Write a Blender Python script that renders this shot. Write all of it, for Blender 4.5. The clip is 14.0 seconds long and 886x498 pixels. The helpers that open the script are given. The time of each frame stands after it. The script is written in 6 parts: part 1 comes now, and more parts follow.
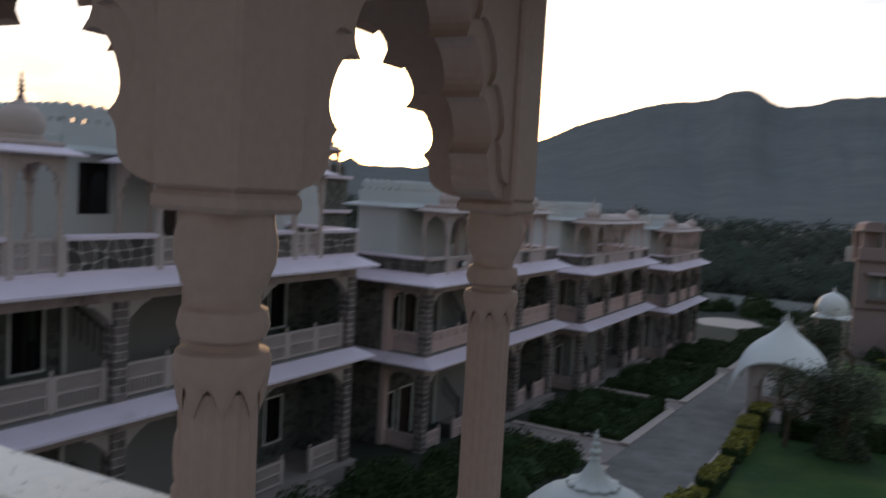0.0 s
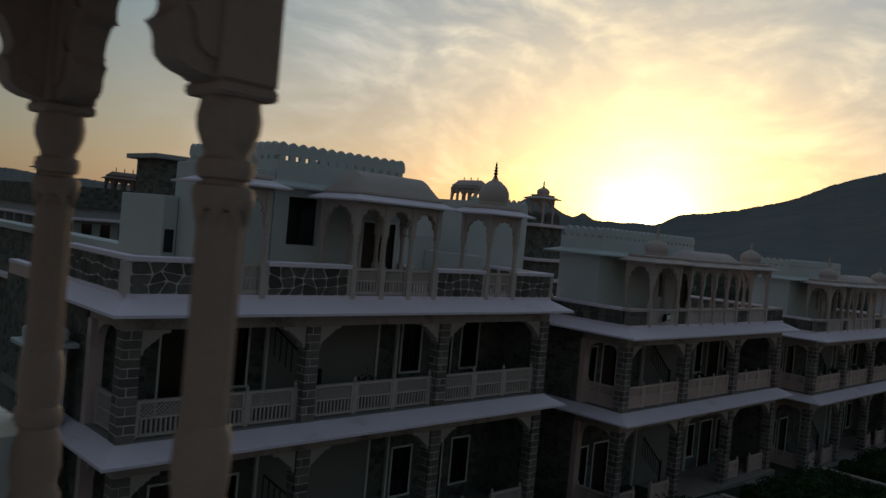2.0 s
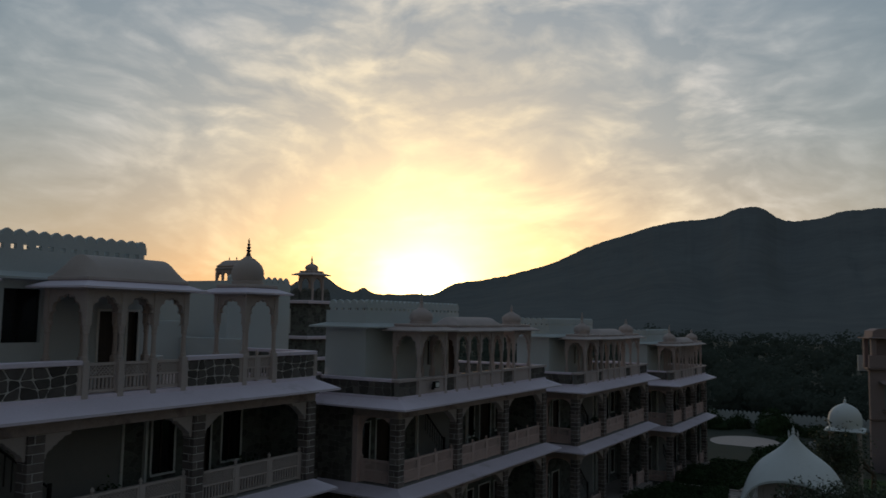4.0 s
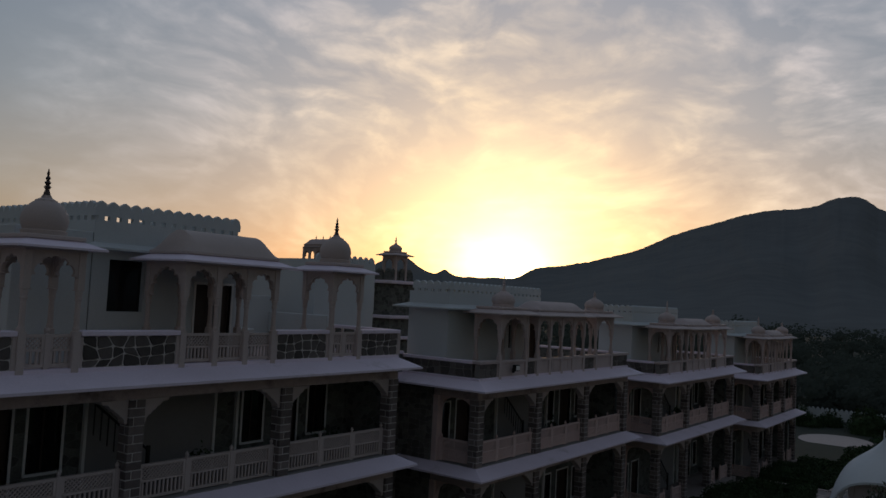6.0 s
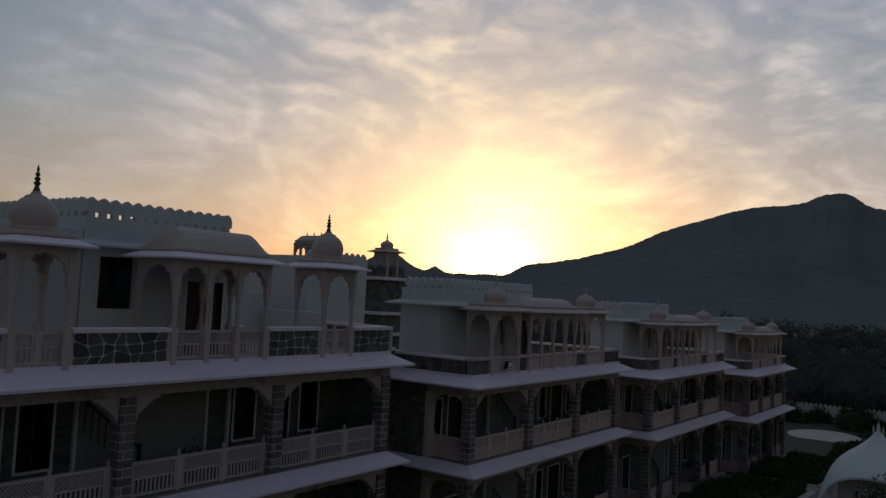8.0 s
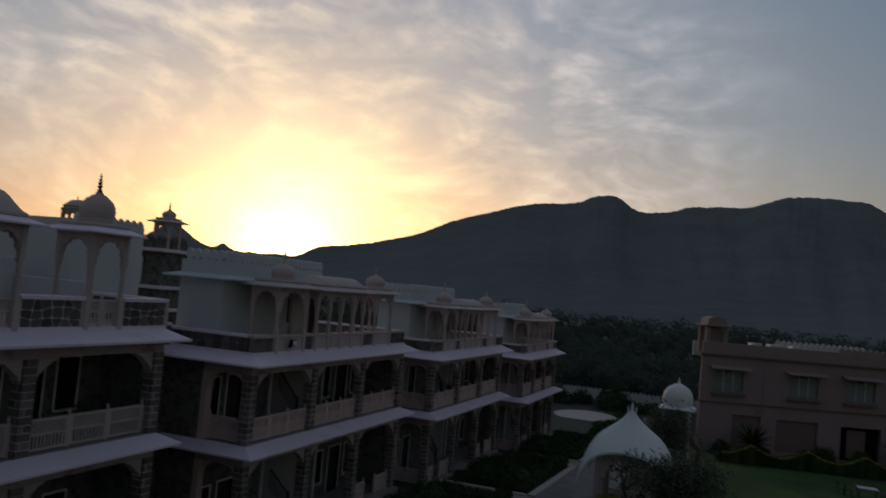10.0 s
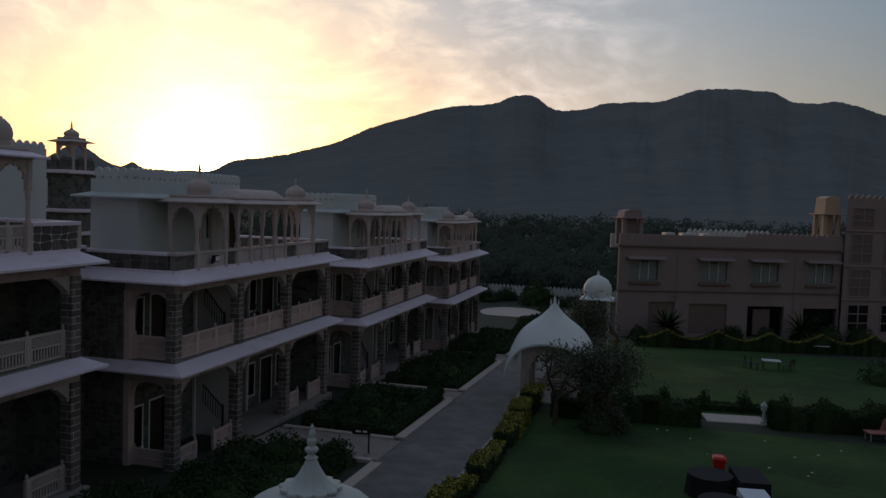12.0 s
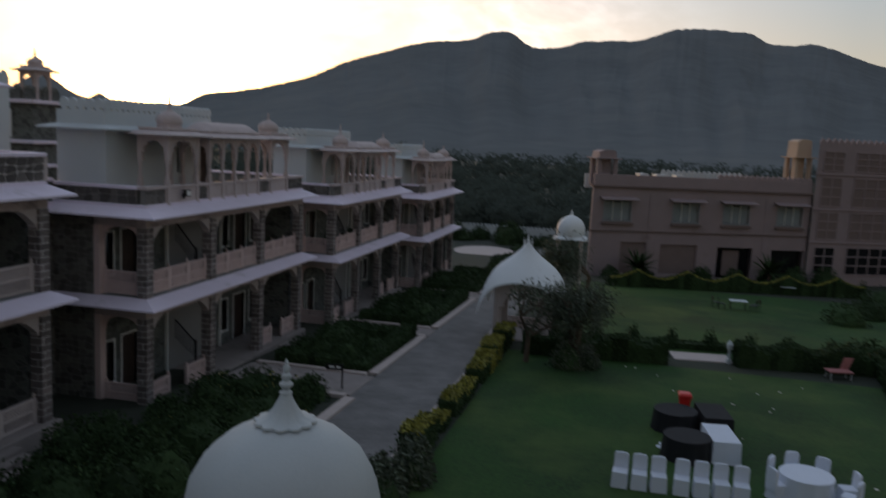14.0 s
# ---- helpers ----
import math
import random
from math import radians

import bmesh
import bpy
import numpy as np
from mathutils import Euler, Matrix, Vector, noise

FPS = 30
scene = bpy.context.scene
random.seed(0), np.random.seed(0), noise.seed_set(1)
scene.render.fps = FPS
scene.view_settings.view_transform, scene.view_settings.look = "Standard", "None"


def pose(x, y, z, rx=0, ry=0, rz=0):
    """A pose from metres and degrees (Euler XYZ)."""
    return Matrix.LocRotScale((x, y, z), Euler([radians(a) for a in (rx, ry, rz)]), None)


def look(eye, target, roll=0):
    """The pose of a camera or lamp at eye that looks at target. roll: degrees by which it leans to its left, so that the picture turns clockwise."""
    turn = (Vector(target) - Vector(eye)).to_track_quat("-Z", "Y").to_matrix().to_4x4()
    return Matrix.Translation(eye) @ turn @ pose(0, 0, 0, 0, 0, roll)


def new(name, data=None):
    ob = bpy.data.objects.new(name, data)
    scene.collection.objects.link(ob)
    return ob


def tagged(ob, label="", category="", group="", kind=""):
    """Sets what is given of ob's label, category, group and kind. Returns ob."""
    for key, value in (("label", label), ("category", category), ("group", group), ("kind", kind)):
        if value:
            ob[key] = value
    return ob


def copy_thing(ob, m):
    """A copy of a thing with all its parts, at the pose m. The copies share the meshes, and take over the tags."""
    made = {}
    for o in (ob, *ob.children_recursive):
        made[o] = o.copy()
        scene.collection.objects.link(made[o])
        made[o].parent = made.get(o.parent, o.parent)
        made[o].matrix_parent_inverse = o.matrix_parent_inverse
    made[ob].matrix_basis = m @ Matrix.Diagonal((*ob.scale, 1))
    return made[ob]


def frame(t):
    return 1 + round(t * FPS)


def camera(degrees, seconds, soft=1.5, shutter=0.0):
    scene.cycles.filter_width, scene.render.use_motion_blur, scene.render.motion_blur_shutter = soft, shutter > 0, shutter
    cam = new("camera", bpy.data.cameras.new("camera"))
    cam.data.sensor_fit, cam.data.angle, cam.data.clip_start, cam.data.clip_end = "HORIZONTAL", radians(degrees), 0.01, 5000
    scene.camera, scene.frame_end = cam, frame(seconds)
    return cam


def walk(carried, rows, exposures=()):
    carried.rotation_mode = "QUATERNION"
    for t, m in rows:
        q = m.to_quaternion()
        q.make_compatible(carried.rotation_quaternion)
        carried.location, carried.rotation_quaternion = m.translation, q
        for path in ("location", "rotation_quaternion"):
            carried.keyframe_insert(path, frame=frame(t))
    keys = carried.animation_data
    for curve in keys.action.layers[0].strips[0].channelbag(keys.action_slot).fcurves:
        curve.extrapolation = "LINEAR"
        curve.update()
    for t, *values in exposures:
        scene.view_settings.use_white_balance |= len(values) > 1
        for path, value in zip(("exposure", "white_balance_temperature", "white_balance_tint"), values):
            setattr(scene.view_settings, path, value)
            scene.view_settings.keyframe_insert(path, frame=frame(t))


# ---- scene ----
cam = camera(58.4, 14.0, shutter=0.5)
PATH = [
    (0, (-0.656, -1.558, 10.503), (-1.639, 0.178, 10.358), 3.2),
    (0.5, (-0.472, -1.523, 10.483), (-1.662, 0.065, 10.231), 2.6),
    (1, (-0.373, -1.372, 10.41), (-1.646, 0.16, 10.235), -0.2),
    (1.5, (0.021, -1.056, 10.343), (-1.404, 0.347, 10.302), 3.2),
    (2, (0.144, -0.599, 10.199), (-1.299, 0.785, 10.149), 5.2),
    (2.5, (0.083, -0.173, 10.277), (-1.315, 1.257, 10.237), 4.0),
    (3, (0.175, 0.259, 10.187), (-0.963, 1.903, 10.164), 1.7),
    (3.5, (0.245, 0.387, 10.19), (-0.721, 2.138, 10.196), -0.6),
    (3.7, (0.27, 0.395, 10.19), (-0.711, 2.13, 10.355), 0.7),
    (5.8, (0.249, 0.294, 10.165), (-0.943, 1.894, 10.3), 2.5),
    (6, (0.259, 0.252, 10.162), (-0.932, 1.854, 10.285), 2.9),
    (6.5, (0.33, 0.121, 10.145), (-0.859, 1.725, 10.26), 3.4),
    (7, (0.222, 0.281, 10.155), (-0.966, 1.886, 10.271), 3.4),
    (7.2, (0.206, 0.302, 10.153), (-0.983, 1.906, 10.269), 3.1),
    (9.3, (0.056, 0.145, 10.189), (-0.941, 1.874, 10.314), 3.3),
    (9.5, (0.027, 0.259, 10.166), (-0.87, 2.042, 10.3), 4.0),
    (10, (-0.046, 0.771, 9.984), (-0.76, 2.636, 10.092), 5.0),
    (10.5, (-0.065, 0.822, 9.871), (-0.685, 2.722, 9.805), 4.6),
    (11, (-0.042, 0.776, 9.877), (-0.563, 2.704, 9.775), 3.3),
    (11.5, (-0.009, 0.705, 9.903), (-0.52, 2.635, 9.791), 2.5),
    (12, (-0.011, 0.702, 9.925), (-0.526, 2.631, 9.809), 1.9),
    (12.5, (-0.004, 0.648, 9.926), (-0.546, 2.57, 9.809), 1.8),
    (13, (0.019, 0.601, 9.945), (-0.552, 2.514, 9.826), 1.7),
    (13.5, (-0.007, 0.64, 9.919), (-0.573, 2.553, 9.775), 1.9),
    (14, (-0.066, 0.777, 9.897), (-0.507, 2.709, 9.629), 2.8),
]
EXPOSURES = [
    (0, 1.45, 6500, 10), (0.9, 1.45, 6500, 10), (1.1, 1.27, 6500, 10), (1.3, 0.80, 6450, 8), (1.5, 0.62, 6280, 5), (1.8, 0.04, 6300, 0), (2.2, -0.06, 6250, -3),
    (3.0, -0.05, 6200, -4), (3.7, -0.12, 6200, -2), (6.0, -0.2, 6250, 9), (7.2, -0.2, 6250, 9), (9.5, -0.2, 6150, 8), (10.3, -0.2, 6250, 9), (11.0, -0.11, 6400, 10),
    (11.5, 0.2, 6200, 9), (12.0, 0.2, 6250, 9), (12.5, 0.2, 6250, 10), (13.0, 0.2, 6300, 10), (13.5, 0.19, 6350, 10), (13.8, 0.5, 6400, 10), (14.0, 1.0, 6450, 10)]
walk(cam, [(t, look(e, g, r)) for t, e, g, r in PATH], EXPOSURES)

# ---- world and sun ----
SUN = Vector((-0.5275, 0.849, 0.0295)).normalized()


def build_world():
    w = bpy.data.worlds.new("sunset_sky")
    scene.world = w
    w.use_nodes = True
    nt = w.node_tree
    nt.nodes.clear()
    N, K = nt.nodes.new, nt.links.new

    def math_node(op, a, b=None, clamp=False):
        n = N("ShaderNodeMath")
        n.operation, n.use_clamp = op, clamp
        for i, q in enumerate((a, b)):
            if q is None:
                continue
            if isinstance(q, (int, float)):
                n.inputs[i].default_value = q
            else:
                K(q, n.inputs[i])
        return n.outputs[0]

    def ramp(fac, stops):
        n = N("ShaderNodeValToRGB")
        e = n.color_ramp.elements
        while len(e) < len(stops):
            e.new(0.5)
        for i, (p, c) in enumerate(stops):
            e[i].position, e[i].color = p, (*c, 1)
        K(fac, n.inputs[0])
        return n.outputs[0]

    def mix(kind, fac, a, b):
        n = N("ShaderNodeMix")
        n.data_type, n.blend_type = "RGBA", kind
        for sock, q in ((n.inputs[0], fac), (n.inputs[6], a), (n.inputs[7], b)):
            if isinstance(q, (int, float)):
                sock.default_value = q
            elif isinstance(q, tuple):
                sock.default_value = (*q, 1)
            else:
                K(q, sock)
        return n.outputs[2]

    tc = N("ShaderNodeTexCoord")
    nrm = N("ShaderNodeVectorMath")
    nrm.operation = "NORMALIZE"
    K(tc.outputs["Generated"], nrm.inputs[0])
    d = nrm.outputs[0]
    sep = N("ShaderNodeSeparateXYZ")
    K(d, sep.inputs[0])
    z = math_node("MAXIMUM", sep.outputs[2], 0.0)
    dot = N("ShaderNodeVectorMath")
    dot.operation = "DOT_PRODUCT"
    K(d, dot.inputs[0])
    dot.inputs[1].default_value = SUN
    c = math_node("MAXIMUM", dot.outputs["Value"], 0.0)
    half = math_node("MULTIPLY_ADD", dot.outputs["Value"], 0.5)
    half.node.inputs[2].default_value = 0.5

    # clear sky by height, dimmer on the side away from the sun
    base = ramp(z, [(0.0, (0.46, 0.29, 0.185)), (0.10, (0.40, 0.315, 0.265)), (0.22, (0.30, 0.305, 0.325)), (0.45, (0.222, 0.268, 0.338)), (0.62, (0.25, 0.285, 0.35)), (1.0, (0.43, 0.46, 0.53))])
    side = ramp(half, [(0.0, (0.25, 0.25, 0.262)), (0.35, (0.27, 0.272, 0.285)), (0.6, (0.40, 0.42, 0.45)), (0.85, (0.47, 0.56, 0.65)), (0.97, (1.0, 1.0, 1.0)), (1.0, (1.1, 1.05, 1.0))])
    sky = mix("MULTIPLY", 1.0, base, side)

    # thin high clouds, drawn out along the horizon
    mp = N("ShaderNodeMapping")
    mp.inputs["Rotation"].default_value[0] = radians(7)
    mp.inputs["Scale"].default_value = (1.0, 1.0, 2.0)
    K(d, mp.inputs[0])
    # the cloud field is bent by a slow noise, so that its streaks curl and fan out
    bend = N("ShaderNodeTexNoise")
    bend.inputs["Scale"].default_value, bend.inputs["Detail"].default_value = 3.2, 2
    K(mp.outputs[0], bend.inputs["Vector"])
    shift = N("ShaderNodeVectorMath")
    shift.operation = "MULTIPLY_ADD"
    K(bend.outputs["Color"], shift.inputs[0])
    shift.inputs[1].default_value = (0.22, 0.22, 0.22)
    K(mp.outputs[0], shift.inputs[2])

    def cloud(scale, detail, rough, squeeze):
        q = N("ShaderNodeMapping")
        q.inputs["Scale"].default_value = squeeze
        K(shift.outputs[0], q.inputs[0])
        n = N("ShaderNodeTexNoise")
        n.inputs["Scale"].default_value, n.inputs["Detail"].default_value, n.inputs["Roughness"].default_value = scale, detail, rough
        K(q.outputs[0], n.inputs["Vector"])
        return n.outputs[0]
    puffs = math_node("MULTIPLY", cloud(10.0, 6, 0.55, (1.0, 1.0, 1.1)), 0.60)
    wisps = math_node("MULTIPLY", cloud(22.0, 4, 0.52, (0.9, 0.9, 1.1)), 0.40)
    field = math_node("ADD", puffs, wisps)
    n2 = N("ShaderNodeTexNoise")
    n2.inputs["Scale"].default_value, n2.inputs["Detail"].default_value = 2.6, 3
    K(mp.outputs[0], n2.inputs["Vector"])
    cover = ramp(n2.outputs[0], [(0.34, (0.5,) * 3), (0.58, (1.0,) * 3)])
    band = ramp(field, [(0.43, (0.0,) * 3), (0.53, (0.35,) * 3), (0.64, (1.0,) * 3)])
    veil = mix("MULTIPLY", 1.0, band, cover)
    east = ramp(half, [(0.89, (0.0,) * 3), (0.958, (1.0,) * 3)])
    veil = mix("MULTIPLY", 1.0, veil, east)
    lit = ramp(half, [(0.6, (0.30, 0.32, 0.36)), (0.90, (0.43, 0.46, 0.51)), (0.955, (0.90, 0.77, 0.72)), (0.985, (1.12, 0.86, 0.56)), (1.0, (1.6, 1.15, 0.55))])
    sky = mix("MIX", math_node("MULTIPLY", veil, 0.58), sky, lit)

    # glow round the sun
    for power, col in ((14, (0.125, 0.098, 0.088)), (50, (0.70, 0.44, 0.13)), (170, (1.05, 0.85, 0.40)), (700, (1.3, 1.1, 0.65)), (9000, (3.0, 2.4, 1.4))):
        g = math_node("POWER", c, power)
        sky = mix("ADD", 1.0, sky, mix("MULTIPLY", 1.0, col, g))

    nish = N("ShaderNodeTexSky")
    nish.sky_type, nish.sun_disc = "NISHITA", False
    nish.sun_elevation, nish.sun_rotation = radians(1.3), math.atan2(SUN.x, SUN.y)
    low = N("ShaderNodeBackground")
    K(nish.outputs[0], low.inputs[0])
    low.inputs[1].default_value = 0.05
    bg = N("ShaderNodeBackground")
    K(sky, bg.inputs[0])
    bg.inputs[1].default_value = 1.0
    add = N("ShaderNodeAddShader")
    K(low.outputs[0], add.inputs[0]), K(bg.outputs[0], add.inputs[1])
    out = N("ShaderNodeOutputWorld")
    K(add.outputs[0], out.inputs[0])


build_world()
sun = new("sun", bpy.data.lights.new("sun", "SUN"))
sun.data.energy, sun.data.angle, sun.data.color = 0.6, radians(1.5), (1.0, 0.62, 0.32)
sun.matrix_world = look(Vector((0, 0, 40)) + (SUN + Vector((0, 0, 0.012))) * 50, (0, 0, 40))


# ---- materials ----
def material(name, col, rough=0.8, vary=0.25, scale=6.0, fine=60.0, bump=0.15, metal=0.0, dirt=None, dirt_at=0.6, per_object=0.0, spec=0.4):
    """A plain surface with broad stains, fine grain and relief. vary: how far the colour swings; dirt: a second colour in patches."""
    m = bpy.data.materials.new(name)
    m.use_nodes = True
    nt = m.node_tree
    N, K = nt.nodes.new, nt.links.new
    bs = nt.nodes["Principled BSDF"]
    bs.inputs["Roughness"].default_value, bs.inputs["Metallic"].default_value = rough, metal
    bs.inputs["Specular IOR Level"].default_value = spec
    tc = N("ShaderNodeTexCoord")
    big, small = N("ShaderNodeTexNoise"), N("ShaderNodeTexNoise")
    for n, s, dt in ((big, scale, 5), (small, fine, 3)):
        n.inputs["Scale"].default_value, n.inputs["Detail"].default_value = s, dt
        K(tc.outputs["Object"], n.inputs["Vector"])
    add = N("ShaderNodeMath")
    add.operation = "ADD"
    K(big.outputs[0], add.inputs[0]), K(small.outputs[0], add.inputs[1])
    mr = N("ShaderNodeMapRange")
    mr.inputs[1].default_value, mr.inputs[2].default_value = 0.6, 1.4
    mr.inputs[3].default_value, mr.inputs[4].default_value = 1 - vary, 1 + vary
    K(add.outputs[0], mr.inputs[0])
    fac = mr.outputs[0]
    if per_object:
        oi = N("ShaderNodeObjectInfo")
        gi = N("ShaderNodeNewGeometry")
        both = N("ShaderNodeMath")
        both.operation = "ADD"
        K(oi.outputs["Random"], both.inputs[0]), K(gi.outputs["Random Per Island"], both.inputs[1])
        fr = N("ShaderNodeMath")
        fr.operation = "FRACT"
        K(both.outputs[0], fr.inputs[0])
        m2 = N("ShaderNodeMapRange")
        m2.inputs[3].default_value, m2.inputs[4].default_value = 1 - per_object, 1 + per_object
        K(fr.outputs[0], m2.inputs[0])
        mu = N("ShaderNodeMath")
        mu.operation = "MULTIPLY"
        K(fac, mu.inputs[0]), K(m2.outputs[0], mu.inputs[1])
        fac = mu.outputs[0]
    vm = N("ShaderNodeVectorMath")
    vm.operation = "SCALE"
    vm.inputs[0].default_value = col
    K(fac, vm.inputs["Scale"])
    colour = vm.outputs[0]
    if dirt:
        n3 = N("ShaderNodeTexNoise")
        n3.inputs["Scale"].default_value, n3.inputs["Detail"].default_value, n3.inputs["Roughness"].default_value = scale * 0.6, 8, 0.7
        K(tc.outputs["Object"], n3.inputs["Vector"])
        r = N("ShaderNodeMapRange")
        r.inputs[1].default_value, r.inputs[2].default_value = dirt_at - 0.08, dirt_at + 0.1
        K(n3.outputs[0], r.inputs[0])
        mx = N("ShaderNodeMix")
        mx.data_type = "RGBA"
        K(r.outputs[0], mx.inputs[0]), K(colour, mx.inputs[6])
        mx.inputs[7].default_value = (*dirt, 1)
        colour = mx.outputs[2]
    K(colour, bs.inputs["Base Color"])
    if bump:
        b = N("ShaderNodeBump")
        b.inputs["Strength"].default_value, b.inputs["Distance"].default_value = bump, 0.02
        K(add.outputs[0], b.inputs["Height"])
        K(b.outputs[0], bs.inputs["Normal"])
    return m



def stone_material(name, col, joint, size):
    """Rough squared stones of many tones with recessed joints."""
    m = bpy.data.materials.new(name)
    m.use_nodes = True
    nt = m.node_tree
    N, K = nt.nodes.new, nt.links.new
    bs = nt.nodes["Principled BSDF"]
    bs.inputs["Roughness"].default_value = 0.9
    tc, mp = N("ShaderNodeTexCoord"), N("ShaderNodeMapping")
    mp.inputs["Scale"].default_value = (1 / size, 1 / size, 1.45 / size)
    K(tc.outputs["Object"], mp.inputs[0])
    cell, edge, grain = N("ShaderNodeTexVoronoi"), N("ShaderNodeTexVoronoi"), N("ShaderNodeTexNoise")
    edge.feature = "DISTANCE_TO_EDGE"
    for v in (cell, edge):
        v.inputs["Scale"].default_value, v.inputs["Randomness"].default_value = 1.0, 0.75
        K(mp.outputs[0], v.inputs["Vector"])
    grain.inputs["Scale"].default_value, grain.inputs["Detail"].default_value = 5.0, 6
    K(mp.outputs[0], grain.inputs["Vector"])
    sp = N("ShaderNodeSeparateColor")
    K(cell.outputs["Color"], sp.inputs[0])
    tone = N("ShaderNodeMapRange")
    tone.inputs[3].default_value, tone.inputs[4].default_value = 0.55, 1.45
    K(sp.outputs[0], tone.inputs[0])
    g2 = N("ShaderNodeMapRange")
    g2.inputs[1].default_value, g2.inputs[2].default_value, g2.inputs[3].default_value, g2.inputs[4].default_value = 0.3, 0.7, 0.75, 1.25
    K(grain.outputs[0], g2.inputs[0])
    mu = N("ShaderNodeMath")
    mu.operation = "MULTIPLY"
    K(tone.outputs[0], mu.inputs[0]), K(g2.outputs[0], mu.inputs[1])
    vm = N("ShaderNodeVectorMath")
    vm.operation = "SCALE"
    vm.inputs[0].default_value = col
    K(mu.outputs[0], vm.inputs["Scale"])
    ed = N("ShaderNodeMapRange")
    ed.inputs[1].default_value, ed.inputs[2].default_value = 0.02, 0.07
    K(edge.outputs["Distance"], ed.inputs[0])
    mx = N("ShaderNodeMix")
    mx.data_type = "RGBA"
    mx.inputs[6].default_value = (*joint, 1)
    K(ed.outputs[0], mx.inputs[0]), K(vm.outputs[0], mx.inputs[7])
    K(mx.outputs[2], bs.inputs["Base Color"])
    b = N("ShaderNodeBump")
    b.inputs["Strength"].default_value, b.inputs["Distance"].default_value = 0.6, 0.03
    ad = N("ShaderNodeMath")
    ad.operation = "MULTIPLY_ADD"
    ad.inputs[1].default_value = 0.3
    K(grain.outputs[0], ad.inputs[0]), K(ed.outputs[0], ad.inputs[2])
    K(ad.outputs[0], b.inputs["Height"]), K(b.outputs[0], bs.inputs["Normal"])
    return m


def paver_material(name, col):
    """Small rectangular pavers with dark joints."""
    m = bpy.data.materials.new(name)
    m.use_nodes = True
    nt = m.node_tree
    N, K = nt.nodes.new, nt.links.new
    bs = nt.nodes["Principled BSDF"]
    bs.inputs["Roughness"].default_value = 0.82
    tc, br, no = N("ShaderNodeTexCoord"), N("ShaderNodeTexBrick"), N("ShaderNodeTexNoise")
    br.inputs["Scale"].default_value = 1.0
    br.inputs["Brick Width"].default_value, br.inputs["Row Height"].default_value, br.inputs["Mortar Size"].default_value = 0.40, 0.20, 0.012
    br.inputs["Color1"].default_value = (*[c * 0.90 for c in col], 1)
    br.inputs["Color2"].default_value = (*[c * 1.10 for c in col], 1)
    br.inputs["Mortar"].default_value = (*[c * 0.68 for c in col], 1)
    K(tc.outputs["Object"], br.inputs["Vector"])
    no.inputs["Scale"].default_value, no.inputs["Detail"].default_value = 0.8, 6
    K(tc.outputs["Object"], no.inputs["Vector"])
    mr = N("ShaderNodeMapRange")
    mr.inputs[1].default_value, mr.inputs[2].default_value, mr.inputs[3].default_value, mr.inputs[4].default_value = 0.3, 0.7, 0.72, 1.2
    K(no.outputs[0], mr.inputs[0])
    vm = N("ShaderNodeVectorMath")
    vm.operation = "SCALE"
    K(br.outputs["Color"], vm.inputs[0]), K(mr.outputs[0], vm.inputs["Scale"])
    K(vm.outputs[0], bs.inputs["Base Color"])
    b = N("ShaderNodeBump")
    b.inputs["Strength"].default_value, b.inputs["Distance"].default_value, b.invert = 0.5, 0.01, True
    K(br.outputs["Fac"], b.inputs["Height"]), K(b.outputs[0], bs.inputs["Normal"])
    return m


